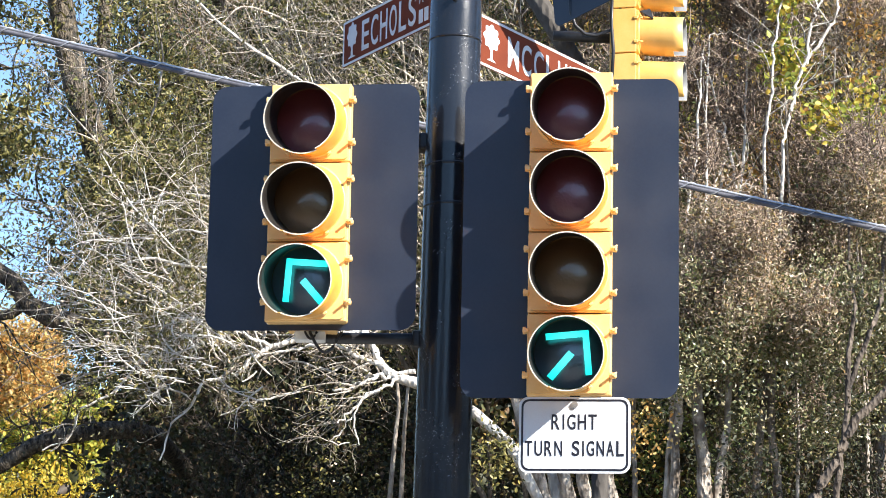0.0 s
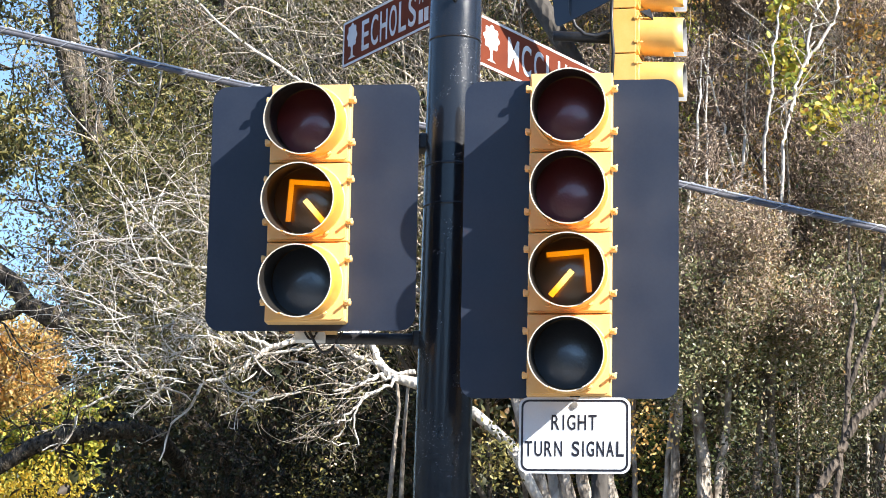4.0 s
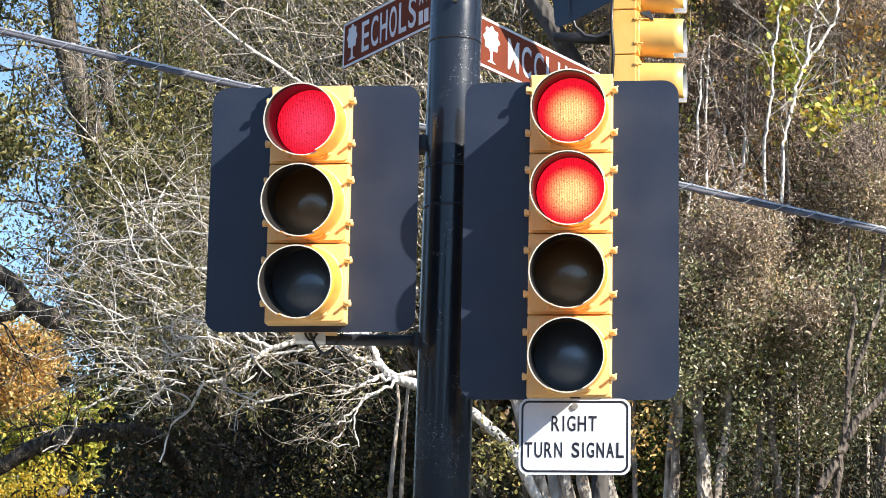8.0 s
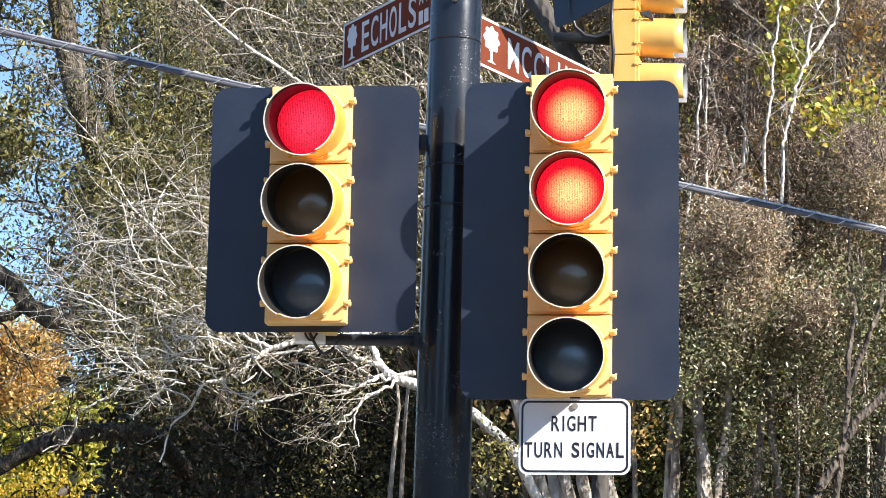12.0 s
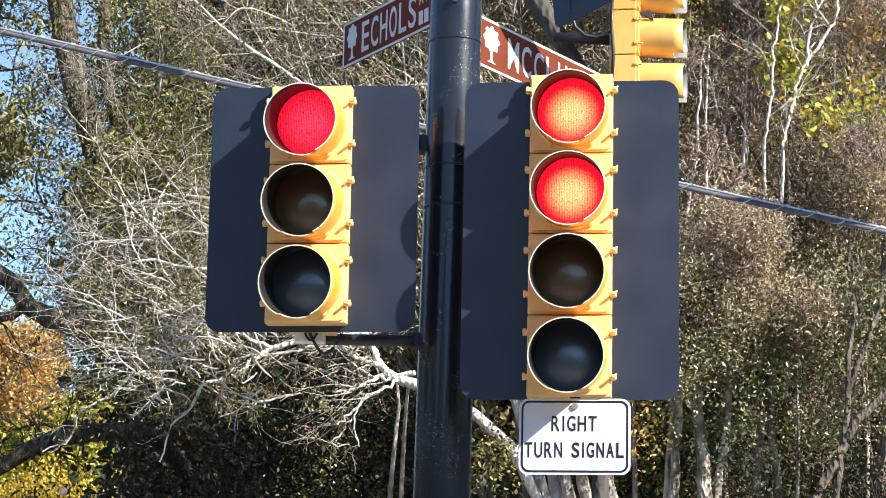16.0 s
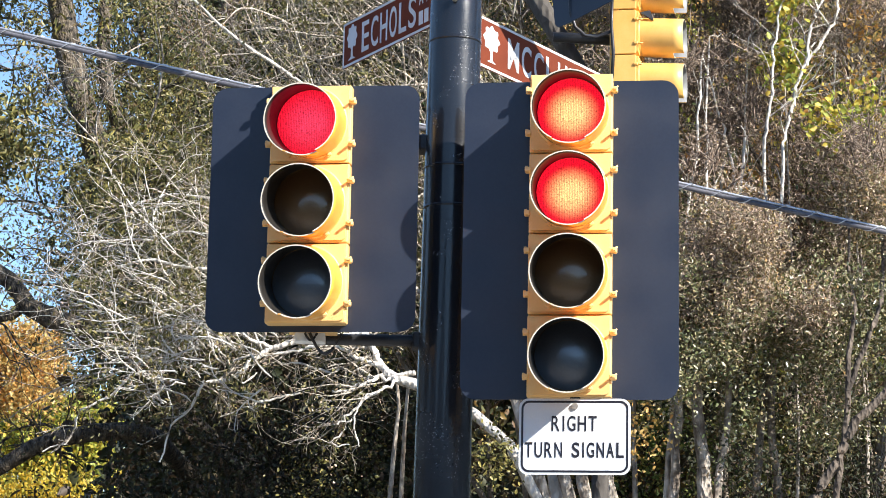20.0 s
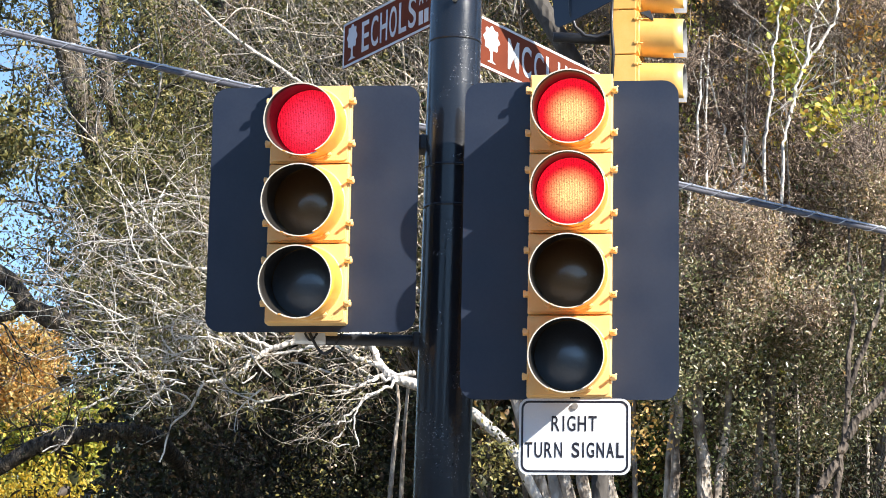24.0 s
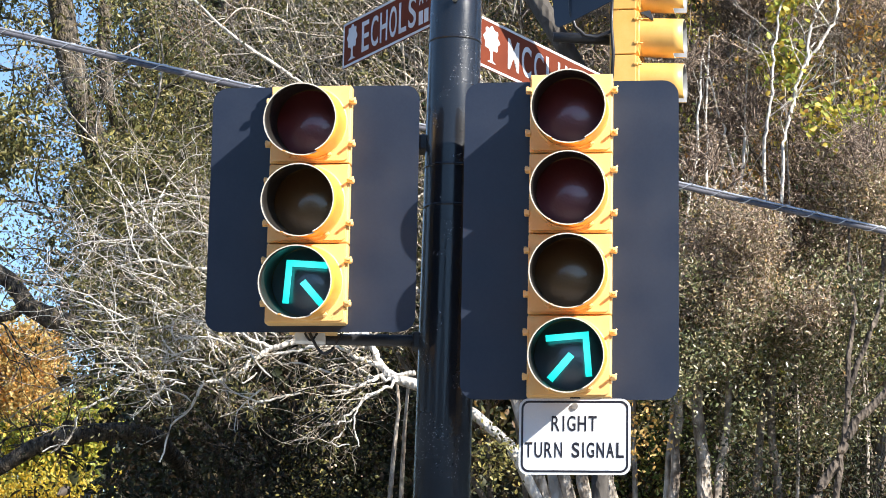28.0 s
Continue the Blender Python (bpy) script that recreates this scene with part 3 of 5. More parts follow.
def build_street_sign(at, heading, length, height, text, text_x, size, stretch, emblem_x, extra, label, flip, wide=1.5, bold=0.0016):
    """A two-faced sign blade from the pole outwards. Its reading face looks to -y before it is turned."""
    t = thing("street_name_sign", pose(*at, 0, 0, heading), label, "street sign", "street name signs on the pole")
    s = -1 if flip else 1
    part("panel", slab([(s * length / 2 + x, z) for x, z in rounded(length, height, 0.012)], 0.0, 0.004), SIGN_BROWN, t)
    part("border", ring_plate([(s * length / 2 + x, z) for x, z in rounded(length - 0.004, height - 0.004, 0.011)],
                              [(s * length / 2 + x, z) for x, z in rounded(length - 0.026, height - 0.026, 0.006)], -0.0012, 0.0004), SIGN_WHITE, t)
    letters(text, size, stretch, SIGN_WHITE, t, pose(text_x, -0.001, 0), bold)
    bm = slab([(emblem_x + x * wide, z) for x, z in tree_shape()], -0.0014, 0.0)
    slab([(emblem_x - 0.010, -0.075), (emblem_x + 0.010, -0.075), (emblem_x + 0.004, 0.01), (emblem_x - 0.004, 0.01)], -0.0016, -0.0002, bm)
    slab([(emblem_x - 0.036, -0.078), (emblem_x + 0.036, -0.078), (emblem_x + 0.008, -0.066), (emblem_x - 0.008, -0.066)], -0.0018, -0.0004, bm)
    part("emblem", bm, SIGN_WHITE, t, "white tree emblem")
    for x, z, w, h in extra:
        part("small_lettering", slab([(x - w / 2, z - h / 2), (x + w / 2, z - h / 2), (x + w / 2, z + h / 2), (x - w / 2, z + h / 2)], -0.0014, 0.0), SIGN_WHITE, t, "plain white bar")
    part("clamp", box(0.05, 0.03, 0.10, (s * 0.02, 0.012, 0), 0.004), FITTING_BLACK, t)
    return t


build_turn_sign()
S1 = build_street_sign((-0.03, -0.06, 4.494), -60, 0.878, 0.212, "ECHOLS", -0.452, 0.138, 0.488, -0.79, [(-0.165, -0.045, 0.035, 0.06), (-0.118, -0.045, 0.035, 0.06)],
                       "shaded brown street name sign with white letters and tree emblem", True)
letters("AV", 0.06, 0.085, SIGN_WHITE, S1, pose(-0.14, -0.001, 0.045), 0.0008)
build_street_sign((0.09, 0.02, 4.36), 57, 1.25, 0.225, "MCCLUN", 0.63, 0.138, 0.62, 0.185, [],
                       "sunlit brown street name sign with white letters and tree emblem", False, 2.1, 0.0022)


# ---- the cable ----
def build_cable():
    t = thing("overhead_cable", pose(0, 0, 0), "grey overhead cable lashed to a bright steel wire", "cable")
    P = lambda u, off=0.0: Vector((-9.0 + 18.0 * u, 1.2, 4.238 - 0.2126 * (-9.0 + 18.0 * u) - 0.10 * (1 - (2 * u - 1) ** 2) + 0.10 + off))
    N = 60
    part("core", rod([P(i / N, -0.010) for i in range(N + 1)], 0.0115, 10), CABLE_GREY, t)
    part("messenger", rod([P(i / N, 0.008) for i in range(N + 1)], 0.0065, 8), GALV, t, "bright steel messenger wire")
    M = 1400
    part("lashing", rod([P(i / M) + Vector((0, -0.0135 * math.cos(i * 0.55), -0.0035 + 0.0185 * math.sin(i * 0.55))) for i in range(M + 1)], 0.0032, 4), GALV, t, "thin spiral lashing wire")


build_cable()


def build_cable_pole(x, top):
    t = thing("utility_pole", pose(x, 1.3, 0), "plain weathered wooden pole that carries the cable", "pole", "cable poles")
    part("shaft", rod([(0, 0, -0.2), (0, 0, top * 0.5), (0, 0, top)], [0.15, 0.13, 0.11], 16), WOOD_POLE, t)
    part("clamp", box(0.08, 0.16, 0.08, (0, -0.1, top - 0.6), 0.006), FITTING_BLACK, t)


build_cable_pole(-9.0, 6.75)
build_cable_pole(9.0, 2.95)


# ---- the signal across the corner ----
FAR_X, FAR_Z = 1.178, 5.706


def build_far_signal():
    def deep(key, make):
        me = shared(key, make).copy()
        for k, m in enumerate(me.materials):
            me.materials[k] = {YELLOW: YELLOW_DEEP, VISOR_YELLOW: YELLOW_DEEP, VISOR_BLACK: VISOR_LIT_INSIDE}.get(m, m)
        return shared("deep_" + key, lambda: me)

    t = thing("traffic_signal", pose(FAR_X + 0.015, 4.5, FAR_Z, 0, 0, 77) @ Matrix.Scale(0.86, 4), "small yellow traffic signal seen from its side, on a black arm", "traffic light")
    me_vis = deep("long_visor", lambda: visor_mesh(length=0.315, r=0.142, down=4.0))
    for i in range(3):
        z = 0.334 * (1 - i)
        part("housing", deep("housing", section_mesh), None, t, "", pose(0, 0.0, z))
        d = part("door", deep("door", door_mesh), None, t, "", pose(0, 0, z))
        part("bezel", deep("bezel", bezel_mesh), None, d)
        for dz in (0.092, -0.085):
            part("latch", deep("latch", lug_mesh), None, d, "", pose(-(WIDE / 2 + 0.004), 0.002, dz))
        part("visor", me_vis, None, t, "yellow cutaway visor, inside coloured pale as if lit", pose(0, -0.016, z))
        part("lens", shared(("lens_red", "lens_amber", "lens_green")[i], None), None, t, "dark signal lens", pose(0, -0.006, z))
    part("cable", rod([(-0.175, 0.17, 0.30), (-0.18, 0.175, 0.05), (-0.175, 0.16, -0.15), (-0.18, 0.175, -0.5)], 0.012, 8), FITTING_BLACK, t, "black cable down the housing")
    b = thing("bracket", pose(0, 0, 0), "black bracket arms and cable between strut and signal", "bracket")
    part("arm", rod([(0.66, 4.55, 5.715), (1.08, 4.55, 5.70)], 0.032, 12), FITTING_BLACK, b)
    part("arm", rod([(0.78, 4.62, 5.18), (1.08, 4.55, 5.42)], 0.032, 12), FITTING_BLACK, b)
    part("cable", rod([(0.753, 4.4, 5.948), (0.761, 4.4, 5.821), (0.789, 4.4, 5.738), (0.849, 4.4, 5.685), (0.919, 4.4, 5.675), (0.999, 4.4, 5.709), (1.047, 4.4, 5.765), (1.068, 4.4, 5.852)], 0.011, 8), FITTING_BLACK, b, "black cable in a loop")
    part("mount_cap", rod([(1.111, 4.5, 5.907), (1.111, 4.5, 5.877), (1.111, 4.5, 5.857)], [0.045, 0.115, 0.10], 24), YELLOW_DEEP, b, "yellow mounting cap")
    part("gusset", slab([(1.187, 5.833), (1.271, 5.784), (1.249, 5.849)], 4.38, 4.40), FITTING_BLACK, b, "small black gusset plate")
    k = thing("signal_backplate", pose(0.84, 4.3, 6.19, 0, -8, -50), "dark metal signal backplate above the black bracket arm", "backplate")
    part("plate", slab(rounded(0.64, 0.80, 0.05), 0, 0.004), PLATE_BLACK, k)
    part("rail", box(0.05, 0.03, 0.6, (0.0, 0.02, 0.08), 0.006), FITTING_BLACK, k)
    s = thing("utility_pole", pose(0, 0, 0), "weathered wooden strut and slim pole behind the signal", "pole")
    part("strut", rod([(0.42, 4.7, 6.24), (0.80, 4.7, 5.60), (0.99, 4.7, 5.24)], [0.068, 0.058, 0.045], 16), WOOD_POLE, s)
    part("post", rod([(0.99, 4.7, -0.1), (0.97, 4.7, 5.3)], [0.055, 0.05], 16), WOOD_POLE, s)


build_far_signal()


# ---- trees ----
class Tubes:
    """Many tapered branches in one mesh."""

    def __init__(self, sides=5):
        self.v, self.f, self.n, self.sides = [], [], 0, sides

    def add(self, pts, radii):
        pts = np.asarray(pts, float)
        k, s = len(pts), self.sides
        d = np.gradient(pts, axis=0)
        d /= np.linalg.norm(d, axis=1, keepdims=True) + 1e-9
        ref = np.where(np.abs(d[:, 2:3]) < 0.9, np.array([[0.0, 0.0, 1.0]]), np.array([[1.0, 0.0, 0.0]]))
        a = np.cross(d, ref)
        a /= np.linalg.norm(a, axis=1, keepdims=True) + 1e-9
        b = np.cross(d, a)
        th = np.arange(s) * 2 * np.pi / s
        ring = pts[:, None] + np.asarray(radii)[:, None, None] * (np.cos(th)[None, :, None] * a[:, None] + np.sin(th)[None, :, None] * b[:, None])
        self.v.append(ring.reshape(-1, 3))
        i = np.arange(k - 1)[:, None] * s + np.arange(s)[None]
        j = np.arange(k - 1)[:, None] * s + (np.arange(s)[None] + 1) % s
        self.f.append(np.stack([i, j, j + s, i + s], -1).reshape(-1, 4) + self.n)
        self.n += k * s

    def mesh(self, name, material):
        return quads(name, np.concatenate(self.v), np.concatenate(self.f), material, True)


def quads(name, v, f, material, soft=False):
    me = bpy.data.meshes.new(name)
    me.vertices.add(len(v))
    me.vertices.foreach_set("co", np.ascontiguousarray(v, np.float32).ravel())
    me.loops.add(f.size)
    me.loops.foreach_set("vertex_index", np.ascontiguousarray(f, np.int32).ravel())
    me.polygons.add(len(f))
    me.polygons.foreach_set("loop_start", np.arange(len(f), dtype=np.int32) * f.shape[1])
    me.polygons.foreach_set("loop_total", np.full(len(f), f.shape[1], np.int32))
    if soft:
        me.polygons.foreach_set("use_smooth", np.ones(len(f), bool))
    me.update(calc_edges=True)
    me.materials.append(material)
    return me


def leaves(name, at, size, rng, material, slim=0.55, fold=0.25, droop=0.0):
    """Leaves at those places: each a pointed blade, folded along its rib."""
    n = len(at)
    d = rng.normal(size=(n, 3))
    d[:, 2] -= droop
    d /= np.linalg.norm(d, axis=1, keepdims=True)
    s = np.cross(d, rng.normal(size=(n, 3)))
    s /= np.linalg.norm(s, axis=1, keepdims=True)
    u = np.cross(d, s)
    L = (size * rng.uniform(0.6, 1.35, n))[:, None]
    w = L * slim * 0.5
    rise, curl = u * L * fold * 0.4, u * L * rng.uniform(-0.25, 0.1, n)[:, None]
    v = np.stack([at, at + d * L * 0.28 + s * w * 0.95 + rise, at + d * L * 0.62 + s * w * 0.85 + rise + curl * 0.5, at + d * L + curl,
                  at + d * L * 0.62 - s * w * 0.85 + rise + curl * 0.5, at + d * L * 0.28 - s * w * 0.95 + rise], 1).reshape(-1, 3)
    f = (np.arange(n)[:, None, None] * 6 + np.array([[0, 1, 2, 3], [0, 3, 4, 5]])).reshape(-1, 4)
    return quads(name, v, f, material)


def grow(tubes, tips, rng, start, heading, length, radius, level, spread=0.75, wander=0.22, lift=0.0, kids=4, steps=7, pull=None, thin=(0.5, 0.75)):
    """A branch with its side branches. tips gathers points along the thin ones."""
    p, d = np.array(start, float), np.array(heading, float)
    d /= np.linalg.norm(d)
    pts, rad = [p.copy()], [radius]
    for i in range(steps):
        d = d + rng.normal(size=3) * wander
        d[2] += lift
        if pull is not None:
            d = d + 0.12 * np.asarray(pull)
        d /= np.linalg.norm(d)
        p = p + d * length / steps
        pts.append(p.copy())
        rad.append(radius * (1 - 0.62 * (i + 1) / steps))
    tubes.add(pts, rad)
    if level <= 1:
        tips.extend(pts[2:])
    if level > 0:
        for k in range(kids + (rng.random() < 0.5)):
            i = rng.integers(1, steps + 1)
            base = pts[i] - pts[i - 1]
            base /= np.linalg.norm(base)
            off = rng.normal(size=3)
            off -= base * off.dot(base)
            off /= np.linalg.norm(off)
            grow(tubes, tips, rng, pts[i], base + off * spread * rng.uniform(0.5, 1.3), length * rng.uniform(0.42, 0.72), rad[i] * rng.uniform(*thin),
                 level - 1, spread, wander, lift, kids, max(4, steps - 1), pull, thin)


def arch(tubes, tips, rng, start, heading, length, radius, level, kids=4, bend=0.8):
    """A twig that bends in one long arc, with side twigs that arc away from it."""
    p, d = np.array(start, float), np.array(heading, float)
    d /= np.linalg.norm(d)
    axis = np.cross(d, rng.normal(size=3))
    axis /= np.linalg.norm(axis)
    turn = rng.normal() * bend
    steps = 8 if level > 0 else 5
    pts, way = [p.copy()], [d.copy()]
    for i in range(steps):
        d = d + np.cross(axis, d) * turn / steps + rng.normal(size=3) * 0.11
        d /= np.linalg.norm(d)
        p = p + d * length / steps
        pts.append(p.copy())
        way.append(d.copy())
    rad = [max(0.0022, radius * (1 - 0.68 * i / steps)) for i in range(steps + 1)]
    rad[0] *= 0.4
    tubes.add(pts, rad)
    if level <= 1:
        tips.extend(pts[steps // 2:])
    if level > 0:
        for k in range(kids):
            i = 2 + (k * (steps - 2)) // kids + int(rng.random() < 0.5)
            off = rng.normal(size=3)
            off -= way[i] * off.dot(way[i])
            off /= np.linalg.norm(off)
            arch(tubes, tips, rng, pts[i], way[i] + off * rng.uniform(0.4, 0.9), length * rng.uniform(0.35, 0.65), rad[i] * rng.uniform(0.55, 0.85), level - 1, max(2, kids - 1), bend)


def tufts_at(centres, each, radius, rng):
    """Points in small round tufts of uneven size, thick in the middle."""
    c = np.asarray(centres)
    size = rng.uniform(0.5, 1.5, len(c))
    pick = rng.choice(len(c), int(len(c) * each), p=size ** 2 / (size ** 2).sum())
    return c[pick] + rng.normal(size=(len(pick), 3)) * (radius * size[pick])[:, None]


def around(points, n, spread, rng):
    pts = np.asarray(points)
    return pts[rng.integers(0, len(pts), n)] + rng.normal(size=(n, 3)) * spread


def clumped(n, lo, hi, rng, clumps, spread):
    """Points in soft clumps inside a box."""
    c = rng.uniform(lo, hi, (clumps, 3))
    return c[rng.integers(0, clumps, n)] + rng.normal(size=(n, 3)) * spread


def pale_tree():
    """A leafless tree: pale limbs fan out to the left from behind the pole, into a tangle of thin twigs."""
    rng = np.random.default_rng(5)
    t = thing("bare_tree", pose(0, 0, 0), "mostly bare tree with pale sunlit tangled twigs", "tree")
    limbs, tw, tips = Tubes(8), Tubes(3), []
    limbs.add([(1.1, 7.3, -0.2), (1.0, 7.2, 1.4), (0.9, 7.1, 2.7)], [0.07, 0.052, 0.044])
    limbs.add([(0.9, 7.1, 2.7), (0.5, 7.0, 3.45), (0.25, 7.0, 3.66), (0.044, 7.0, 3.774), (-0.17, 7.0, 3.866), (-0.319, 7.0, 3.908), (-0.38, 7.0, 3.947)], [0.042, 0.038, 0.040, 0.042, 0.042, 0.038, 0.034])
    limbs.add([(0.9, 7.1, 2.7), (0.75, 7.6, 4.2), (0.5, 8.0, 5.6), (0.1, 8.2, 6.9), (-0.2, 8.3, 8.0)], [0.07, 0.055, 0.045, 0.035, 0.02])
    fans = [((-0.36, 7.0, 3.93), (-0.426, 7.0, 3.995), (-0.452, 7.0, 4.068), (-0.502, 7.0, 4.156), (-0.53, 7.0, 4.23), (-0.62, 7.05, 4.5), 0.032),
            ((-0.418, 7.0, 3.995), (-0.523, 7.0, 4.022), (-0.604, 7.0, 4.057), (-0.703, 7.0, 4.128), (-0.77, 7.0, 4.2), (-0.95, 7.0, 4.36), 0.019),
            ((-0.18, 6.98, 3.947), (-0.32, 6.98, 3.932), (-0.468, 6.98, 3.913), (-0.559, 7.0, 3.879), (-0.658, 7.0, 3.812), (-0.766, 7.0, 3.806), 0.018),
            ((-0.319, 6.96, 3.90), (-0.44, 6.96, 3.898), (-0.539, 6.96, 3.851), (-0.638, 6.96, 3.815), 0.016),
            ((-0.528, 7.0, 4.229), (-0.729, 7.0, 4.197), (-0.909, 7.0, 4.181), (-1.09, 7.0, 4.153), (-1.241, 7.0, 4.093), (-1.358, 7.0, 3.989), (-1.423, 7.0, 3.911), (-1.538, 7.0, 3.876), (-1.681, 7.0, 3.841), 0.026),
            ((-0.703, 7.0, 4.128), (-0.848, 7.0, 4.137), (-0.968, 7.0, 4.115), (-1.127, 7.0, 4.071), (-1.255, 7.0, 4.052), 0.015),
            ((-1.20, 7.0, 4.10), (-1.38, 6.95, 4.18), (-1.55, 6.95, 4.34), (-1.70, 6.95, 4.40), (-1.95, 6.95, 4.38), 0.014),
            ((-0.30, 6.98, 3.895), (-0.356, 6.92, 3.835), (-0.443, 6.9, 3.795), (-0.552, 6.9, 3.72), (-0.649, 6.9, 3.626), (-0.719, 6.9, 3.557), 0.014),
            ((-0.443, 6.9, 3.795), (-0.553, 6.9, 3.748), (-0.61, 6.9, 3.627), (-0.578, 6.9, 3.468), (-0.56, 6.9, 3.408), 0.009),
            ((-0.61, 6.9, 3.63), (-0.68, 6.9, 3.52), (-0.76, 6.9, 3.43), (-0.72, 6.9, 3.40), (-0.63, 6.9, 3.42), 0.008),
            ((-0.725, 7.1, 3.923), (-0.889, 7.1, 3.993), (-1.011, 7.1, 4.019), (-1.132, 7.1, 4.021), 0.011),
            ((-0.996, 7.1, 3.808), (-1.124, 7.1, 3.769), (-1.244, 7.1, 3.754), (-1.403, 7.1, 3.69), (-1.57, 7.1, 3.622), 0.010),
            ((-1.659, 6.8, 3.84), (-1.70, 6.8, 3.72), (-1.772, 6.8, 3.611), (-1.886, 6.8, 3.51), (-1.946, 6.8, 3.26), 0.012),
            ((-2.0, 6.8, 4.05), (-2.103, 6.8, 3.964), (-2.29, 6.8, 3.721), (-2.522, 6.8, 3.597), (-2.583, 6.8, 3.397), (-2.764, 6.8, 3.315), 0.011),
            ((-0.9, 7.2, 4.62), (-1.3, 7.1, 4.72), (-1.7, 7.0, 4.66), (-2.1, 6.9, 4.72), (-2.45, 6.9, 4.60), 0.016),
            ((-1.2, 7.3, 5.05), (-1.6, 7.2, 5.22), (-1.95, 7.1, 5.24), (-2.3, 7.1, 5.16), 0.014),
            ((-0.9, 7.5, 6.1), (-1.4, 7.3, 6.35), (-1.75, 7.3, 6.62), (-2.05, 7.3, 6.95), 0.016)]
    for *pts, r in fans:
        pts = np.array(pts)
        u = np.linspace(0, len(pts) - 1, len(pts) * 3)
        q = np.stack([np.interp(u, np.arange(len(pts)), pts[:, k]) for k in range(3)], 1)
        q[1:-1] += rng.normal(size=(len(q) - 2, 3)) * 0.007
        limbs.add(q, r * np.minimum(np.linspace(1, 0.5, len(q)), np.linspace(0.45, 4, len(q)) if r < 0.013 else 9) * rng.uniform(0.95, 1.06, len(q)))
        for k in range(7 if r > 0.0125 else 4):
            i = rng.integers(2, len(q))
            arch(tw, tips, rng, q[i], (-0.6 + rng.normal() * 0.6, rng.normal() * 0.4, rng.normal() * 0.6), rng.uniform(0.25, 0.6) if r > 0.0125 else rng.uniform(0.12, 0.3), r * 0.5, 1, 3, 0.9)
    # slanting stems beside the trunk
    for x0, x1, x2 in ((1.38, 0.72, 0.42), (1.50, 0.90, 0.60), (1.62, 1.02, 0.95), (1.55, 1.20, 1.15)):
        slant = Tubes(8)
        slant.add([(x0, 7.3, -0.2), (x1 + 0.12, 7.15, 2.8), (x1, 7.1, 3.2), (x2, 7.2, 4.2), (x2 - 0.3, 7.6, 5.4)], [0.06, 0.05, 0.045, 0.035, 0.02])
        part("side_stem", slant.mesh("side_stem", BARK_GREY), None, t, "slanting grey stem")
    for pts in (((-0.50, 8.4, -0.2), (-0.40, 8.4, 2.2), (-0.368, 8.4, 3.19), (-0.346, 8.4, 3.545), (-0.315, 8.4, 3.894), (-0.336, 8.4, 4.1)), ((-0.35, 8.3, -0.2), (-0.29, 8.3, 2.2), (-0.281, 8.3, 3.18), (-0.267, 8.3, 3.71), (-0.246, 8.3, 4.05))):
        stem = Tubes(7)
        stem.add(pts, np.linspace(0.026, 0.012, len(pts)))
        part("side_stem", stem.mesh("side_stem", BARK_GREY), None, t, "thin pale stem")
    # boughs from the trunk, up and to the left
    for k in range(22):
        z0 = rng.uniform(4.3, 6.6)
        a = np.array([rng.uniform(-0.6, 0.5), rng.uniform(7.0, 8.6), z0])
        ang = radians(rng.uniform(2 if z0 < 4.7 else -14, 62))
        arch(tw, tips, rng, a, (-math.cos(ang), rng.normal() * 0.25, math.sin(ang)), rng.uniform(1.2, 2.3 if z0 > 4.8 else 1.6), rng.uniform(0.013, 0.019), 3, 4, 0.8)
    hub = np.array([1.0, 7.4, 3.0])
    made = 0
    while made < 170:
        a = np.array([rng.uniform(-2.9, 0.6), rng.uniform(6.6, 8.9), rng.uniform(4.15, 7.4)])
        if (a[0] < -2.0 and a[2] < 4.3) or a[0] < -2.3 + 0.45 * (a[2] - 4.3):
            continue
        # the twigs gather in sprays, with dark gaps between
        if noise.noise(Vector((a[0] * 1.6, a[1] * 0.6, a[2] * 1.6))) < 0.05:
            continue
        if a[2] < 4.9 and a[1] < 7.1:
            a[1] += 1.0
        out = (a - hub) / np.linalg.norm(a - hub)
        ang = math.atan2(out[2], -out[0]) + radians(rng.normal() * 36)
        arch(tw, tips, rng, a, (-math.cos(ang), rng.normal() * 0.35, math.sin(ang)), rng.uniform(0.6, 1.4), rng.uniform(0.007, 0.012), 2, 4, 1.2)
        made += 1
    # a bright low spray at the outer end
    low = Tubes(4)
    for k in range(46):
        a = np.array([rng.uniform(-2.2, -1.1), rng.uniform(6.5, 7.4), rng.uniform(4.0, 4.9)])
        ang = radians(rng.uniform(-8, 75))
        arch(low, tips, rng, a, (-math.cos(ang), rng.normal() * 0.4, math.sin(ang)), rng.uniform(0.4, 0.95), rng.uniform(0.006, 0.0095), 2, 3, 1.1)
    for k in range(46):
        a = np.array([rng.uniform(-2.2, -1.15), rng.uniform(6.4, 7.1), rng.uniform(3.62, 4.25)])
        arch(low, tips, rng, a, (-0.7 + rng.normal() * 0.4, rng.normal() * 0.4, 0.35 + rng.normal() * 0.4), rng.uniform(0.25, 0.6), rng.uniform(0.0055, 0.009), 2, 3, 1.1)
    # a duller second growth behind the bright twigs
    back = Tubes(3)
    for k in range(70):
        a = np.array([rng.uniform(-2.9, 0.7), rng.uniform(9.4, 10.8), rng.uniform(4.4, 8.0)])
        arch(back, [], rng, a, (-0.5 + rng.normal() * 0.6, rng.normal() * 0.4, 0.5 + rng.normal() * 0.5), rng.uniform(0.6, 1.4), rng.uniform(0.009, 0.015), 2, 4, 0.8)
    tagged(part("twig_tangle", back.mesh("twigs", BARK_GREY), None, t, "dull brown twigs"), kind="stuff")
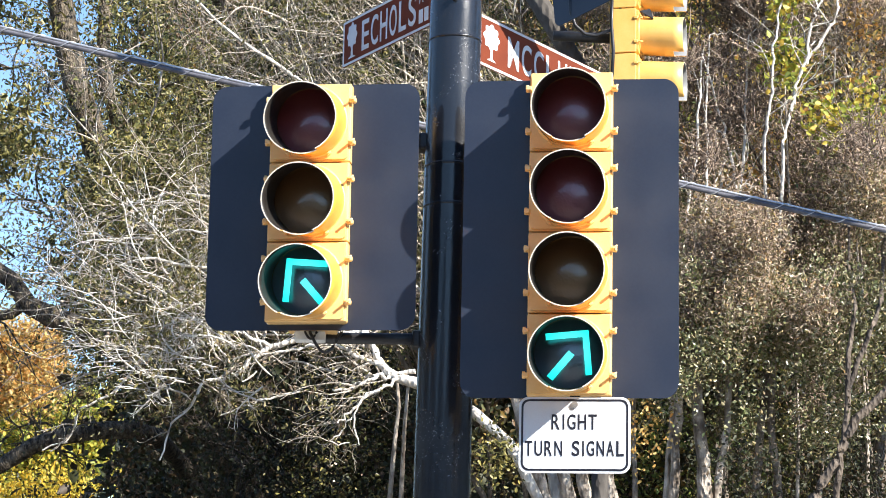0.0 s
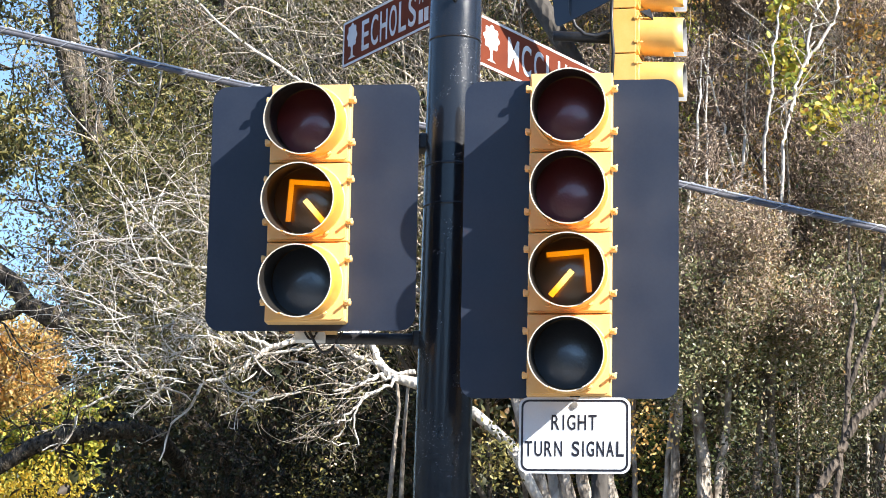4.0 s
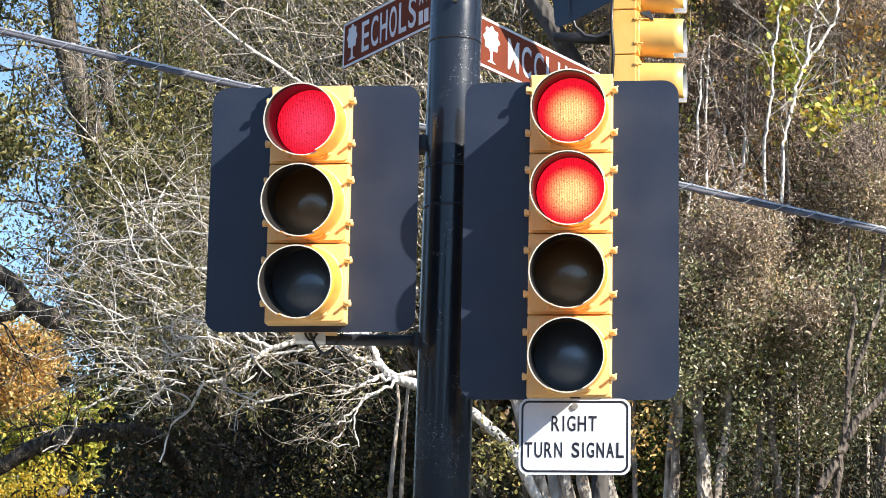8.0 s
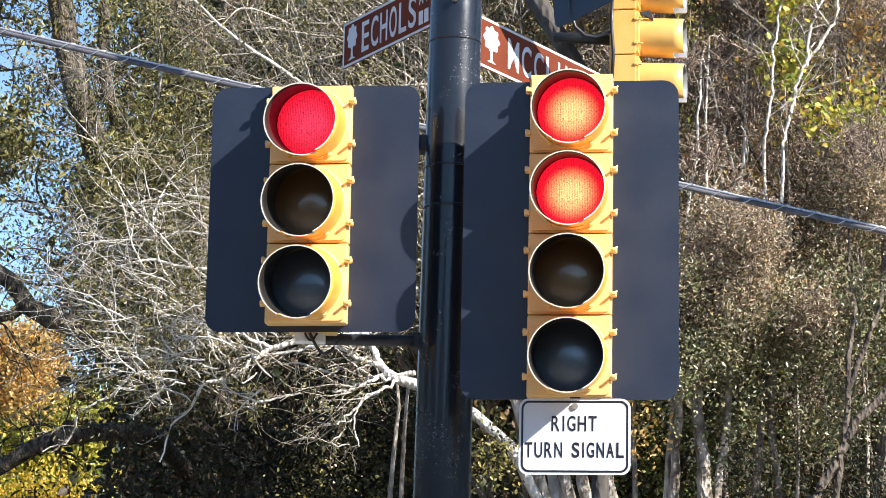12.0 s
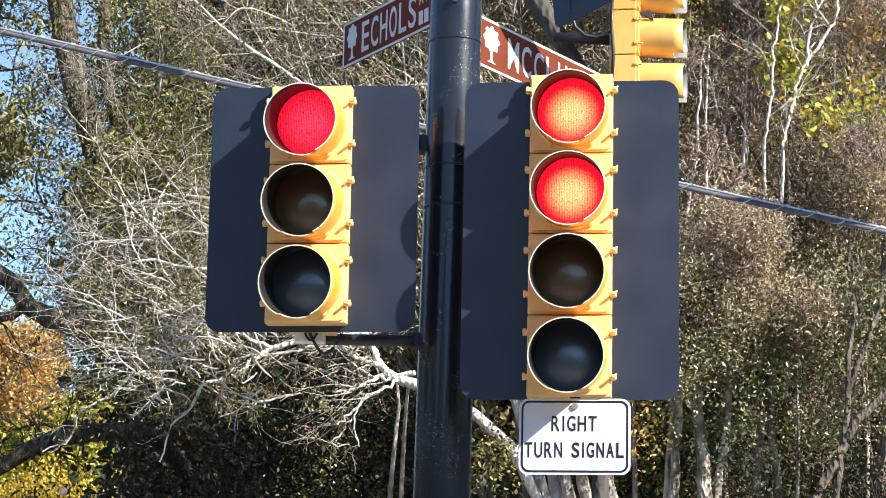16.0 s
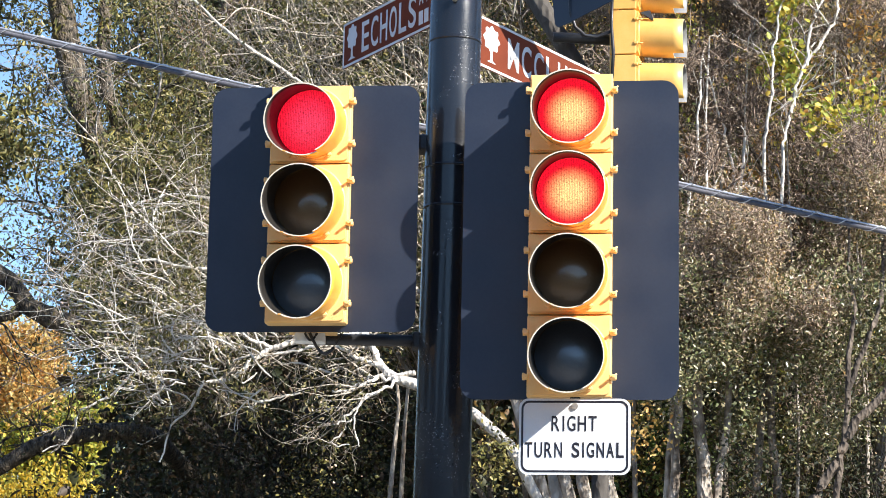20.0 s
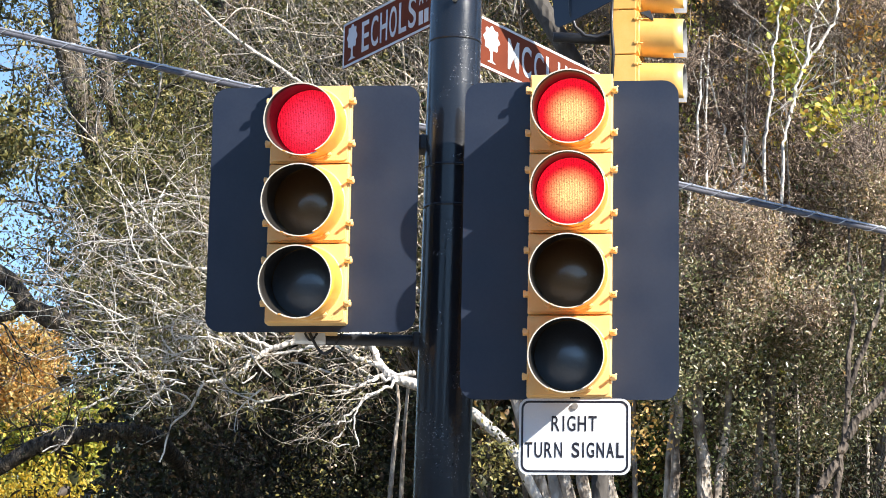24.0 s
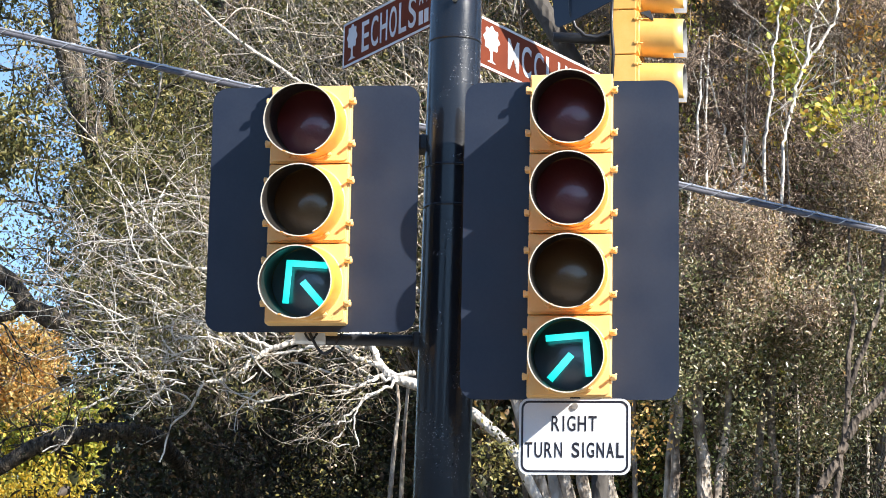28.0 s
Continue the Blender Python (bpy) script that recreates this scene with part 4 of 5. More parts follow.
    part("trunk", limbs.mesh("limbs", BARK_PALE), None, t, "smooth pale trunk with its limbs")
    tagged(part("low_twig_tangle", low.mesh("low_twigs", BARK_PALE), None, t, "pale sunlit twigs"), kind="stuff")
    tagged(part("twig_tangle", tw.mesh("twigs", BARK_WAN), None, t, "tangle of thin pale twigs"), kind="stuff")
    sel = np.asarray(tips)
    high = sel[(sel[:, 2] > 4.7) & (sel[:, 2] < 7.6)]
    tuft = np.concatenate([sel[rng.integers(0, len(sel), 260)], high[rng.integers(0, len(high), 330)], rng.uniform((-2.45, 6.6, 3.6), (-1.3, 7.1, 4.6), (50, 3))])
    part("crown", leaves("crown", np.concatenate([tufts_at(tuft, 38, 0.075, rng), around(sel, 3500, 0.05, rng)]), 0.036, rng, LEAF_OLIVE, 0.40), None, t, "small olive and brown leaves in tufts")
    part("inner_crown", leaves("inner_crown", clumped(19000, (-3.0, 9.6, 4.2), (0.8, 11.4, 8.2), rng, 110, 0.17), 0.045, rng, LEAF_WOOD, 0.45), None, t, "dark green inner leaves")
    tagged(part("seed_crown", leaves("seed_heads", around(sel, 4000, 0.05, rng), 0.022, rng, SEED_BROWN, 0.6), None, t, "dry brown seed heads"), kind="stuff")
    return t


def left_tree():
    """The big brown-barked tree at the side, with green leaves against the sky."""
    rng = np.random.default_rng(11)
    t = thing("leafy_tree", pose(0, 0, 0), "tall tree with rough brown bark and green autumn leaves", "tree")
    limbs, tw, tips = Tubes(12), Tubes(5), []
    limbs.add([(-2.0, 19.0, -0.3), (-2.1, 18.5, 4.0), (-3.1, 16.2, 6.3), (-3.62, 14.2, 7.3), (-3.83, 14, 7.91), (-3.96, 14, 8.42), (-4.05, 14, 8.85), (-4.15, 14, 10.0)], [0.24, 0.21, 0.17, 0.15, 0.14, 0.135, 0.13, 0.11])
    limbs.add([(-3.3, 15.8, 6.4), (-3.40, 14.4, 7.5), (-3.54, 14.2, 7.94), (-3.60, 14.2, 8.3), (-3.60, 14.2, 8.7), (-3.58, 14.2, 9.6)], [0.09, 0.08, 0.075, 0.07, 0.07, 0.06])
    limbs.add([(-2.3, 18.2, 4.3), (-2.9, 14.2, 4.90), (-3.37, 12, 5.06), (-3.63, 12, 5.14), (-3.85, 12, 5.25), (-4.02, 12, 5.48), (-4.24, 12, 5.62), (-4.8, 12, 6.1)], [0.12, 0.11, 0.105, 0.10, 0.09, 0.085, 0.08, 0.05])
    limbs.add([(-3.87, 12, 5.27), (-4.0, 12, 5.16), (-4.2, 12, 5.12), (-4.6, 12, 5.0)], [0.06, 0.052, 0.046, 0.03])
    limbs.add([(-2.05, 18.4, 3.4), (-2.6, 12.0, 4.04), (-2.76, 11.4, 4.03), (-3.06, 11.3, 4.0), (-3.36, 11.3, 3.945), (-3.6, 11.3, 3.86), (-3.8, 11.3, 3.73), (-4.09, 11.3, 3.55), (-4.8, 11.3, 3.3)], [0.09, 0.085, 0.085, 0.08, 0.078, 0.075, 0.07, 0.07, 0.05])
    for k in range(16):
        a = np.array([rng.uniform(-4.0, -2.7), rng.uniform(11.2, 11.6), rng.uniform(3.75, 4.1)])
        grow(tw, [], rng, a, (-0.6 + rng.normal() * 0.5, rng.normal() * 0.3, 0.2 + rng.normal() * 0.5), rng.uniform(0.3, 0.7), 0.012, 2, 0.8, 0.28, 0.0, 3)
    for k in range(60):
        a = np.array([rng.uniform(-5.4, -2.2), rng.uniform(14.5, 16.8), rng.uniform(5.4, 9.6)])
        grow(tw, tips, rng, a, (-0.5 + rng.normal() * 0.6, rng.normal() * 0.4, rng.normal() * 0.6), rng.uniform(0.7, 1.7), 0.016, 2, 0.8, 0.22, 0.0, 4)
    part("trunk", limbs.mesh("trunk", BARK_BROWN), None, t, "rough brown trunk and limbs")
    tagged(part("twig_tangle", tw.mesh("twigs", BARK_BROWN), None, t, "brown twigs"), kind="stuff")
    tips = np.asarray(tips)
    keep = tips[rng.random(len(tips)) < np.clip((tips[:, 0] + 4.75) / 1.4, 0.17, 1.0)]
    part("crown", leaves("crown", np.concatenate([tufts_at(keep[rng.integers(0, len(keep), 350)], 120, 0.14, rng), around(keep, 6000, 0.12, rng)]), 0.048, rng, LEAF_SPRING, 0.45, droop=0.6), None, t, "green and yellowing leaves")
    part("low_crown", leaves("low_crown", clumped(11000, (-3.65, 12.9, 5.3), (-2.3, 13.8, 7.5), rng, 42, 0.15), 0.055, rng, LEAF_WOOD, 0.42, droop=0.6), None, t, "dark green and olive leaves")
    part("high_crown", leaves("high_crown", clumped(1500, (-4.7, 13.0, 8.45), (-3.9, 14.0, 9.3), rng, 24, 0.13), 0.075, rng, LEAF_SPRING, 0.42, droop=0.6), None, t, "olive leaves high in the crown")
    sprays = []
    for k in range(14):
        c = np.array([rng.uniform(-4.5, -3.95), rng.uniform(11.8, 12.8), rng.uniform(5.8, 7.5)]) if k < 9 else np.array([rng.uniform(-3.3, -2.7), rng.uniform(11.8, 12.8), rng.uniform(6.2, 8.4)])
        s = part("leaf_spray", leaves("spray", clumped(260, (-0.3, -0.2, -0.25), (0.3, 0.2, 0.1), rng, 10, 0.07), 0.075, rng, LEAF_SPRING, 0.36, droop=0.5), None, t, "drooping spray of leaves", pose(*c))
        tagged(s, kind="stuff")
        sprays.append((s, c))
    return t, sprays


def autumn_tree(name, lo, hi, clumps, n, size, material, label, seed, spread=0.16):
    slim = 0.35 if hi[0] - lo[0] < 0.8 else 1.0
    rng = np.random.default_rng(seed)
    lo, hi = np.array(lo), np.array(hi)
    mid = (lo + hi) / 2
    t = thing(name, pose(0, 0, 0), label, "tree")
    tubes, tips = Tubes(6), []
    tubes.add([(mid[0], mid[1] + 0.3, -0.3), (mid[0] + 0.1, mid[1] + 0.2, lo[2] * 0.6), (mid[0], mid[1] + 0.1, mid[2])], [0.09 * slim, 0.06 * slim ** 1.5, 0.03 * slim ** 2])
    for k in range(10):
        grow(tubes, tips, rng, (mid[0], mid[1] + 0.1, lo[2] + (mid[2] - lo[2]) * rng.random()), (rng.normal(), rng.normal() * 0.5, 0.7), (hi - lo).max() * 0.45, 0.018 * slim, 2, 0.7, 0.2, 0.02, 4)
    part("trunk", tubes.mesh("trunk", BARK_DARK if slim == 1 else BARK_GREY), None, t, "trunk and branches")
    part("crown", leaves("crown", clumped(n, lo, hi, rng, clumps, spread * (1.0 if slim == 1 else 0.7)), size, rng, material, 0.7), None, t)
    return t


def crape_tree(x, y, seed, trunks, height, leaf_n, seed_n, pale=True):
    """A many-stemmed tree: smooth grey stems that fork upwards, fine twigs with brown seed heads and a few leaves."""
    rng = np.random.default_rng(seed)
    t = thing("crape_myrtle", pose(x, y, 0), "many-stemmed tree with smooth grey stems, brown seed heads and few leaves", "tree", "trees across the road")
    tw, tips = Tubes(3), []
    for k in range(trunks):
        a = rng.uniform(0, 2 * np.pi)
        p = np.array([0.12 * math.cos(a), 0.12 * math.sin(a), -0.2])
        d = np.array([0.16 * math.cos(a), 0.16 * math.sin(a), 1.0])
        pts, rad = [p.copy()], [0.05]
        r = rng.uniform(0.034, 0.052)
        for i in range(9):
            d = d + rng.normal(size=3) * (0.13, 0.11, 0.0) - np.array([d[0], d[1], 0]) * 0.12
            d /= np.linalg.norm(d)
            p = p + d * height / 9 * rng.uniform(0.85, 1.1)
            pts.append(p.copy())
            rad.append(r * (1 - 0.093 * (i + 1)))
        stem = Tubes(9)
        stem.add(pts, rad)
        for i in (5, 6, 7, 8):
            fork = rng.normal(size=3) * (0.5, 0.4, 0.0) + (0, 0, 0.9)
            q = [pts[i] + fork * u + rng.normal(size=3) * 0.035 for u in (0.0, 0.3, 0.6, 0.95, 1.3)]
            q[0] = pts[i]
            stem.add(q, [rad[i] * 0.75, rad[i] * 0.66, rad[i] * 0.55, rad[i] * 0.42, rad[i] * 0.25])
        part("stem", stem.mesh("stem", BARK_STEM), None, t, "smooth grey forked stem")
        for i in range(5, 10):
            for b in range(5):
                grow(tw, tips, rng, pts[i], (rng.normal() * 0.55, rng.normal() * 0.55, 0.9), rng.uniform(0.8, 1.5), max(0.012, rad[i] * 0.5), 2, 0.6, 0.17, 0.05, 4)
    tagged(part("twig_tangle", tw.mesh("twigs", BARK_TWIG), None, t, "fine upright twigs"), kind="stuff")
    tips = np.asarray(tips)
    ends, tufts = tips[rng.integers(0, len(tips), 110)], tips[rng.integers(0, len(tips), 85)]
    tagged(part("seed_crown", leaves("seed_heads", np.concatenate([around(ends, seed_n, 0.12, rng), around(tips, seed_n // 3, 0.04, rng)]), 0.024, rng, SEED_BROWN, 0.7), None, t, "dry brown seed heads"), kind="stuff")
    part("crown", leaves("crown", np.concatenate([around(tufts, leaf_n, 0.12, rng), around(tips, leaf_n // 4, 0.06, rng)]), 0.031 if y < 8 else 0.038, rng, LEAF_MIX, 0.45), None, t, "dark green and bronze leaves")
    return t


pale_tree()
BIG_TREE, SPRAYS = left_tree()
autumn_tree("orange_tree", (-11.6, 44, 8.9), (-9.3, 46, 10.2), 60, 19000, 0.095, LEAF_ORANGE, "orange and gold autumn tree in sunlight", 21, 0.36)
autumn_tree("yellow_tree", (-10.6, 41, 3.8), (-7.7, 43, 6.35), 70, 24000, 0.09, LEAF_YELLOW, "bright yellow autumn tree in sunlight", 22, 0.36)
autumn_tree("small_tree", (-12.5, 49, 7.6), (-8.4, 52, 9.3), 90, 10000, 0.14, LEAF_LIME, "yellow-green autumn tree among darker trees", 23, 0.4)
autumn_tree("maple_sapling", (2.42, 7.15, 6.15), (2.60, 7.35, 6.95), 18, 520, 0.05, LEAF_LIME, "slender tree with large yellow-green leaves", 24, 0.09)
autumn_tree("maple_sapling", (2.76, 7.0, 5.76), (3.22, 7.3, 6.1), 18, 560, 0.05, LEAF_LIME, "slender tree with large yellow leaves", 26, 0.12)
autumn_tree("maple_sapling", (2.85, 7.4, 6.25), (3.3, 7.7, 6.95), 14, 300, 0.044, LEAF_ORANGE, "slender tree with orange and gold leaves", 30, 0.10)
autumn_tree("evergreen_tree", (-3.1, 13.2, 2.6), (0.5, 14.6, 5.2), 60, 12000, 0.065, LEAF_SHADE, "evergreen tree coloured dark for shade", 29, 0.2)
autumn_tree("maple_tree", (0.6, 12.5, 6.2), (5.2, 14.5, 9.6), 70, 6500, 0.11, LEAF_ORANGE, "tree with sparse orange and gold leaves", 25, 0.25)
autumn_tree("maple_tree", (1.0, 11.2, 4.6), (5.4, 12.4, 9.0), 60, 5200, 0.085, LEAF_LIME, "tree with yellow-green autumn leaves", 28, 0.2)
autumn_tree("maple_tree", (1.0, 9.6, 2.8), (2.2, 10.4, 4.2), 26, 1200, 0.07, LEAF_AUTUMN, "low tree with orange and gold leaves", 27, 0.16)
# the last four are unseen, added at the right to shade the background
for i, (x, y, n, h) in enumerate(((1.1, 9.8, 3, 8.4), (2.6, 9.8, 3, 8.8), (3.9, 9.4, 3, 8.6), (0.2, 11.2, 3, 8.4), (5.0, 8.8, 4, 8.6), (6.3, 9.3, 4, 9.0), (7.6, 8.7, 4, 8.6), (9.0, 9.3, 4, 9.0))):
    crape_tree(x, y, 43 + i, n, h, 9000, 5000)


# open places in the crowns: middle, height, width
OPEN = [(2.48, 6.72, 0.14), (2.46, 6.45, 0.13), (2.55, 6.25, 0.10), (2.65, 6.5, 0.10), (2.75, 6.75, 0.10), (2.95, 5.92, 0.2), (3.1, 6.4, 0.2), (2.72, 6.2, 0.12), (2.15, 6.15, 0.12), (2.0, 5.3, 0.14)]


def field(n, lo, hi, rng, scale, floor, shift=0.0):
    """Points in a box, thick in some places and missing in others."""
    out = []
    while len(out) < n:
        p = rng.uniform(lo, hi)
        gap = noise.noise(Vector((p[0] * 1.9 + 29.0, p[1] * 0.25, p[2] * 1.9 + 24.9)))
        own = noise.noise(Vector((p[0] * scale + shift, p[1] * 0.8, p[2] * scale)))
        if gap > (0.0 if p[2] > 5.3 and p[0] < 2.25 else 0.07) and own > floor and not (p[2] > 5.5 and p[1] < 7.25) and all((p[0] - a) ** 2 + (p[2] - b) ** 2 > c * c for a, b, c in OPEN):
            out.append(p)
    return np.array(out)


def stemmed_tree(stems, lo, hi, green_top, tufts, sprays, seed, label, bark=BARK_STEM):
    """A tree of smooth stems: glossy leaves in tufts low in the crown, upright brown seed sprays above them."""
    rng = np.random.default_rng(seed)
    lo, hi = np.array(lo), np.array(hi)
    t = thing("crape_myrtle", pose(0, 0, 0), label, "tree", "trees across the road")
    for pts, r0, r1 in stems:
        pts = np.array(pts, float)
        u = np.linspace(0, len(pts) - 1, (len(pts) - 1) * 4 + 1)
        q = np.stack([np.interp(u, np.arange(len(pts)), pts[:, k]) for k in range(3)], 1)
        q[1:-1] += rng.normal(size=(len(q) - 2, 3)) * min(0.005, r0 * 0.2)
        wide = np.linspace(r0, r1, len(q)) * rng.uniform(0.92, 1.08, len(q))
        # paler bark above, darker below: sun and shade put into the stem's colour
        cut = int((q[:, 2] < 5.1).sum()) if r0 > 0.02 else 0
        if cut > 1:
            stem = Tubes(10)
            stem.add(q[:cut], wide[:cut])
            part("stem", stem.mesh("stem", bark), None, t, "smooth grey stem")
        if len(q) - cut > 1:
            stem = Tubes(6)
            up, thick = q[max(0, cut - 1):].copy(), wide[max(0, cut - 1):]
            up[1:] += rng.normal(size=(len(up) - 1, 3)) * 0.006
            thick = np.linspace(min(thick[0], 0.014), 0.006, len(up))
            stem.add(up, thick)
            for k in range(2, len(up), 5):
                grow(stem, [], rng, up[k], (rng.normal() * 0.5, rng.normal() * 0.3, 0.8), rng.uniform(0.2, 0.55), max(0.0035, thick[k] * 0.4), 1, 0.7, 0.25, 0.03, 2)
            part("upper_stem", stem.mesh("upper_stem", BARK_PALE), None, t, "thin upper stem coloured pale for sun")
    # seed sprays: a bent twig, with seed heads along its upper half
    tw, seeds = Tubes(3), []
    for c in field(sprays, np.array([lo[0], lo[1], lo[2] + 0.15]), hi, rng, 2.3, 0.0, seed):
        d = np.array([rng.normal() * 0.6, rng.normal() * 0.5, 0.8])
        d /= np.linalg.norm(d)
        L = rng.uniform(0.18, 0.4)
        bend = rng.normal(size=3) * 0.06
        q = [c + d * L * u + bend * math.sin(u * 3.0) + rng.normal(size=3) * 0.008 for u in (0, 0.25, 0.5, 0.75, 1.0)]
        tw.add(q, [0.0065, 0.0055, 0.0045, 0.004, 0.003])
        for k in range(3):
            a = q[1 + k] + rng.normal(size=3) * 0.01
            e = rng.normal(size=3) * 0.09 + d * 0.07
            tw.add([q[1 + k], q[1 + k] + e * 0.5 + rng.normal(size=3) * 0.01, q[1 + k] + e], [0.004, 0.0035, 0.0025])
            seeds.append(q[1 + k] + e * rng.uniform(0.3, 1.15, (5, 1)) + rng.normal(size=(5, 3)) * 0.014)
        seeds.append(np.array(q)[rng.integers(2, 5, 9)] + rng.normal(size=(9, 3)) * 0.026)
    tagged(part("twig_tangle", tw.mesh("twigs", BARK_TWIG), None, t, "fine upright twigs"), kind="stuff")
    tagged(part("seed_crown", leaves("seed_heads", np.concatenate(seeds), 0.029, rng, SEED_BROWN, 0.3), None, t, "dry brown seed heads"), kind="stuff")
    # leaf tufts
    low = field(tufts, lo, np.array([hi[0], hi[1], green_top]), rng, 2.1, 0.10, seed + 9)
    part("crown", leaves("crown", tufts_at(low, 24, 0.08, rng), 0.034, rng, LEAF_GLOSS, 0.5), None, t, "glossy dark green leaves")
    mid = field(tufts // 2, np.array([lo[0], lo[1], lo[2] + 0.45]), np.array([hi[0], lo[1] + 0.9, 5.3]), rng, 2.1, 0.0, seed + 21)
    part("bronze_crown", leaves("bronze_crown", tufts_at(mid, 64, 0.09, rng), 0.026, rng, LEAF_BRONZE, 0.5), None, t, "bronze and orange leaves")
    # leafy side shoots: tufts strung along short bent lines, with open gaps between the shoots
    front = []
    for c in rng.uniform((lo[0], 6.2, lo[2] + 0.02), (hi[0], 6.8, 4.6), (tufts // 8, 3)):
        d = np.array([rng.normal() * 0.11, rng.normal() * 0.05, rng.normal() * 0.05])
        front += [c + d * k + np.array([0.0, 0.0, -0.012 * k * k]) + rng.normal(size=3) * 0.02 for k in range(5)]
    part("front_crown", leaves("front_crown", tufts_at(front, 52, 0.058, rng), 0.029, rng, LEAF_GLOSS, 0.5), None, t, "glossy green leaves")
    brown = field(tufts // 3, np.array([lo[0], 6.1, 4.15]), np.array([hi[0], 6.8, 5.35]), rng, 2.1, 0.02, seed + 70)
    tagged(part("front_seed_crown", leaves("seed_heads", tufts_at(brown, 90, 0.09, rng), 0.029, rng, SEED_BROWN, 0.28), None, t, "dry brown seed heads"), kind="stuff")
    part("front_bronze_crown", leaves("front_bronze_crown", tufts_at(brown, 40, 0.085, rng), 0.027, rng, LEAF_BRONZE, 0.4), None, t, "bronze and olive leaves")
    # leaves above the view, added to throw shade on the trees behind
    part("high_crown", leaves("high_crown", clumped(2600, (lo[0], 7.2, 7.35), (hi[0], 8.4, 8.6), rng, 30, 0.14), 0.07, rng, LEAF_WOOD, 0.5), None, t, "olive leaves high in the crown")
    few = field(tufts // 2, np.array([lo[0], lo[1] + 0.3, green_top]), np.array([hi[0], hi[1], 6.1]), rng, 2.1, 0.05, seed + 33)
    part("top_crown", leaves("top_crown", tufts_at(few, 34, 0.085, rng), 0.034, rng, LEAF_GLOSS, 0.5), None, t, "sparse green leaves")
    return t


stemmed_tree([([(1.6, 7.0, -0.2), (1.63, 7.0, 2.0), (1.66, 7.0, 3.1), (1.695, 7.0, 3.83), (1.74, 7.1, 4.5), (1.80, 7.3, 5.3), (1.89, 7.4, 5.98), (1.91, 7.4, 6.5)], 0.045, 0.012),
              ([(1.95, 7.05, -0.2), (1.92, 7.0, 2.2), (1.875, 7.0, 3.1), (1.87, 7.0, 3.35), (1.83, 7.0, 3.67), (1.815, 7.0, 3.9), (1.875, 7.05, 4.9), (1.957, 7.4, 5.74), (1.933, 7.4, 6.0), (1.967, 7.4, 6.6)], 0.064, 0.016),
              ([(1.92, 7.0, 2.6), (1.95, 7.0, 3.03), (1.998, 7.0, 3.389), (2.039, 7.0, 3.631), (2.1, 7.2, 4.6), (2.177, 7.4, 5.39), (2.10, 7.4, 5.75), (2.03, 7.4, 6.03), (1.91, 7.4, 6.45)], 0.034, 0.010),
              ([(1.50, 7.05, -0.2), (1.56, 7.05, 2.0), (1.60, 7.05, 3.02), (1.65, 7.05, 3.75), (1.70, 7.2, 4.6)], 0.034, 0.012),
              ([(1.43, 7.3, -0.2), (1.42, 7.3, 2.0), (1.40, 7.3, 3.1), (1.405, 7.3, 3.85), (1.45, 7.4, 5.0)], 0.032, 0.012),
              ([(2.15, 7.3, 5.1), (2.234, 7.4, 5.82), (2.228, 7.4, 6.08), (2.26, 7.4, 6.6)], 0.014, 0.008)],
             (1.25, 6.4, 3.75), (2.35, 8.3, 7.2), 4.5, 150, 1150, 61, "many-stemmed tree with pale grey stems, glossy leaves and brown seed sprays", BARK_GREY)
stemmed_tree([([(2.2, 7.2, -0.2), (2.23, 7.2, 2.0), (2.262, 7.2, 3.13), (2.297, 7.2, 3.6), (2.342, 7.2, 4.03), (2.38, 7.3, 4.9), (2.336, 7.1, 5.75), (2.371, 7.1, 5.94), (2.39, 7.1, 6.22), (2.407, 7.1, 6.44), (2.443, 7.1, 6.66), (2.494, 7.1, 6.85), (2.6, 7.1, 7.3)], 0.036, 0.007),
              ([(2.5, 7.2, -0.2), (2.46, 7.2, 2.0), (2.423, 7.2, 3.13), (2.394, 7.2, 3.46), (2.369, 7.2, 3.87), (2.435, 7.2, 4.4), (2.45, 7.1, 5.2), (2.468, 7.1, 5.71), (2.493, 7.1, 5.82), (2.525, 7.1, 5.94), (2.57, 7.1, 6.14), (2.64, 7.1, 6.31), (2.70, 7.1, 6.47)], 0.036, 0.011),
              ([(2.525, 7.1, 5.94), (2.57, 7.1, 6.14), (2.638, 7.1, 6.314), (2.671, 7.1, 6.576), (2.71, 7.1, 6.687), (2.788, 7.1, 6.843), (2.875, 7.1, 6.978), (3.0, 7.1, 7.4)], 0.015, 0.011),
              ([(2.638, 7.1, 6.314), (2.754, 7.1, 6.47), (2.849, 7.1, 6.625), (2.894, 7.1, 6.846), (2.917, 7.1, 6.979), (2.95, 7.1, 7.4)], 0.014, 0.008)],
             (2.1, 6.4, 3.75), (2.95, 8.4, 7.2), 4.5, 140, 560, 62, "slender grey-stemmed tree with forked pale tops and brown seed sprays")
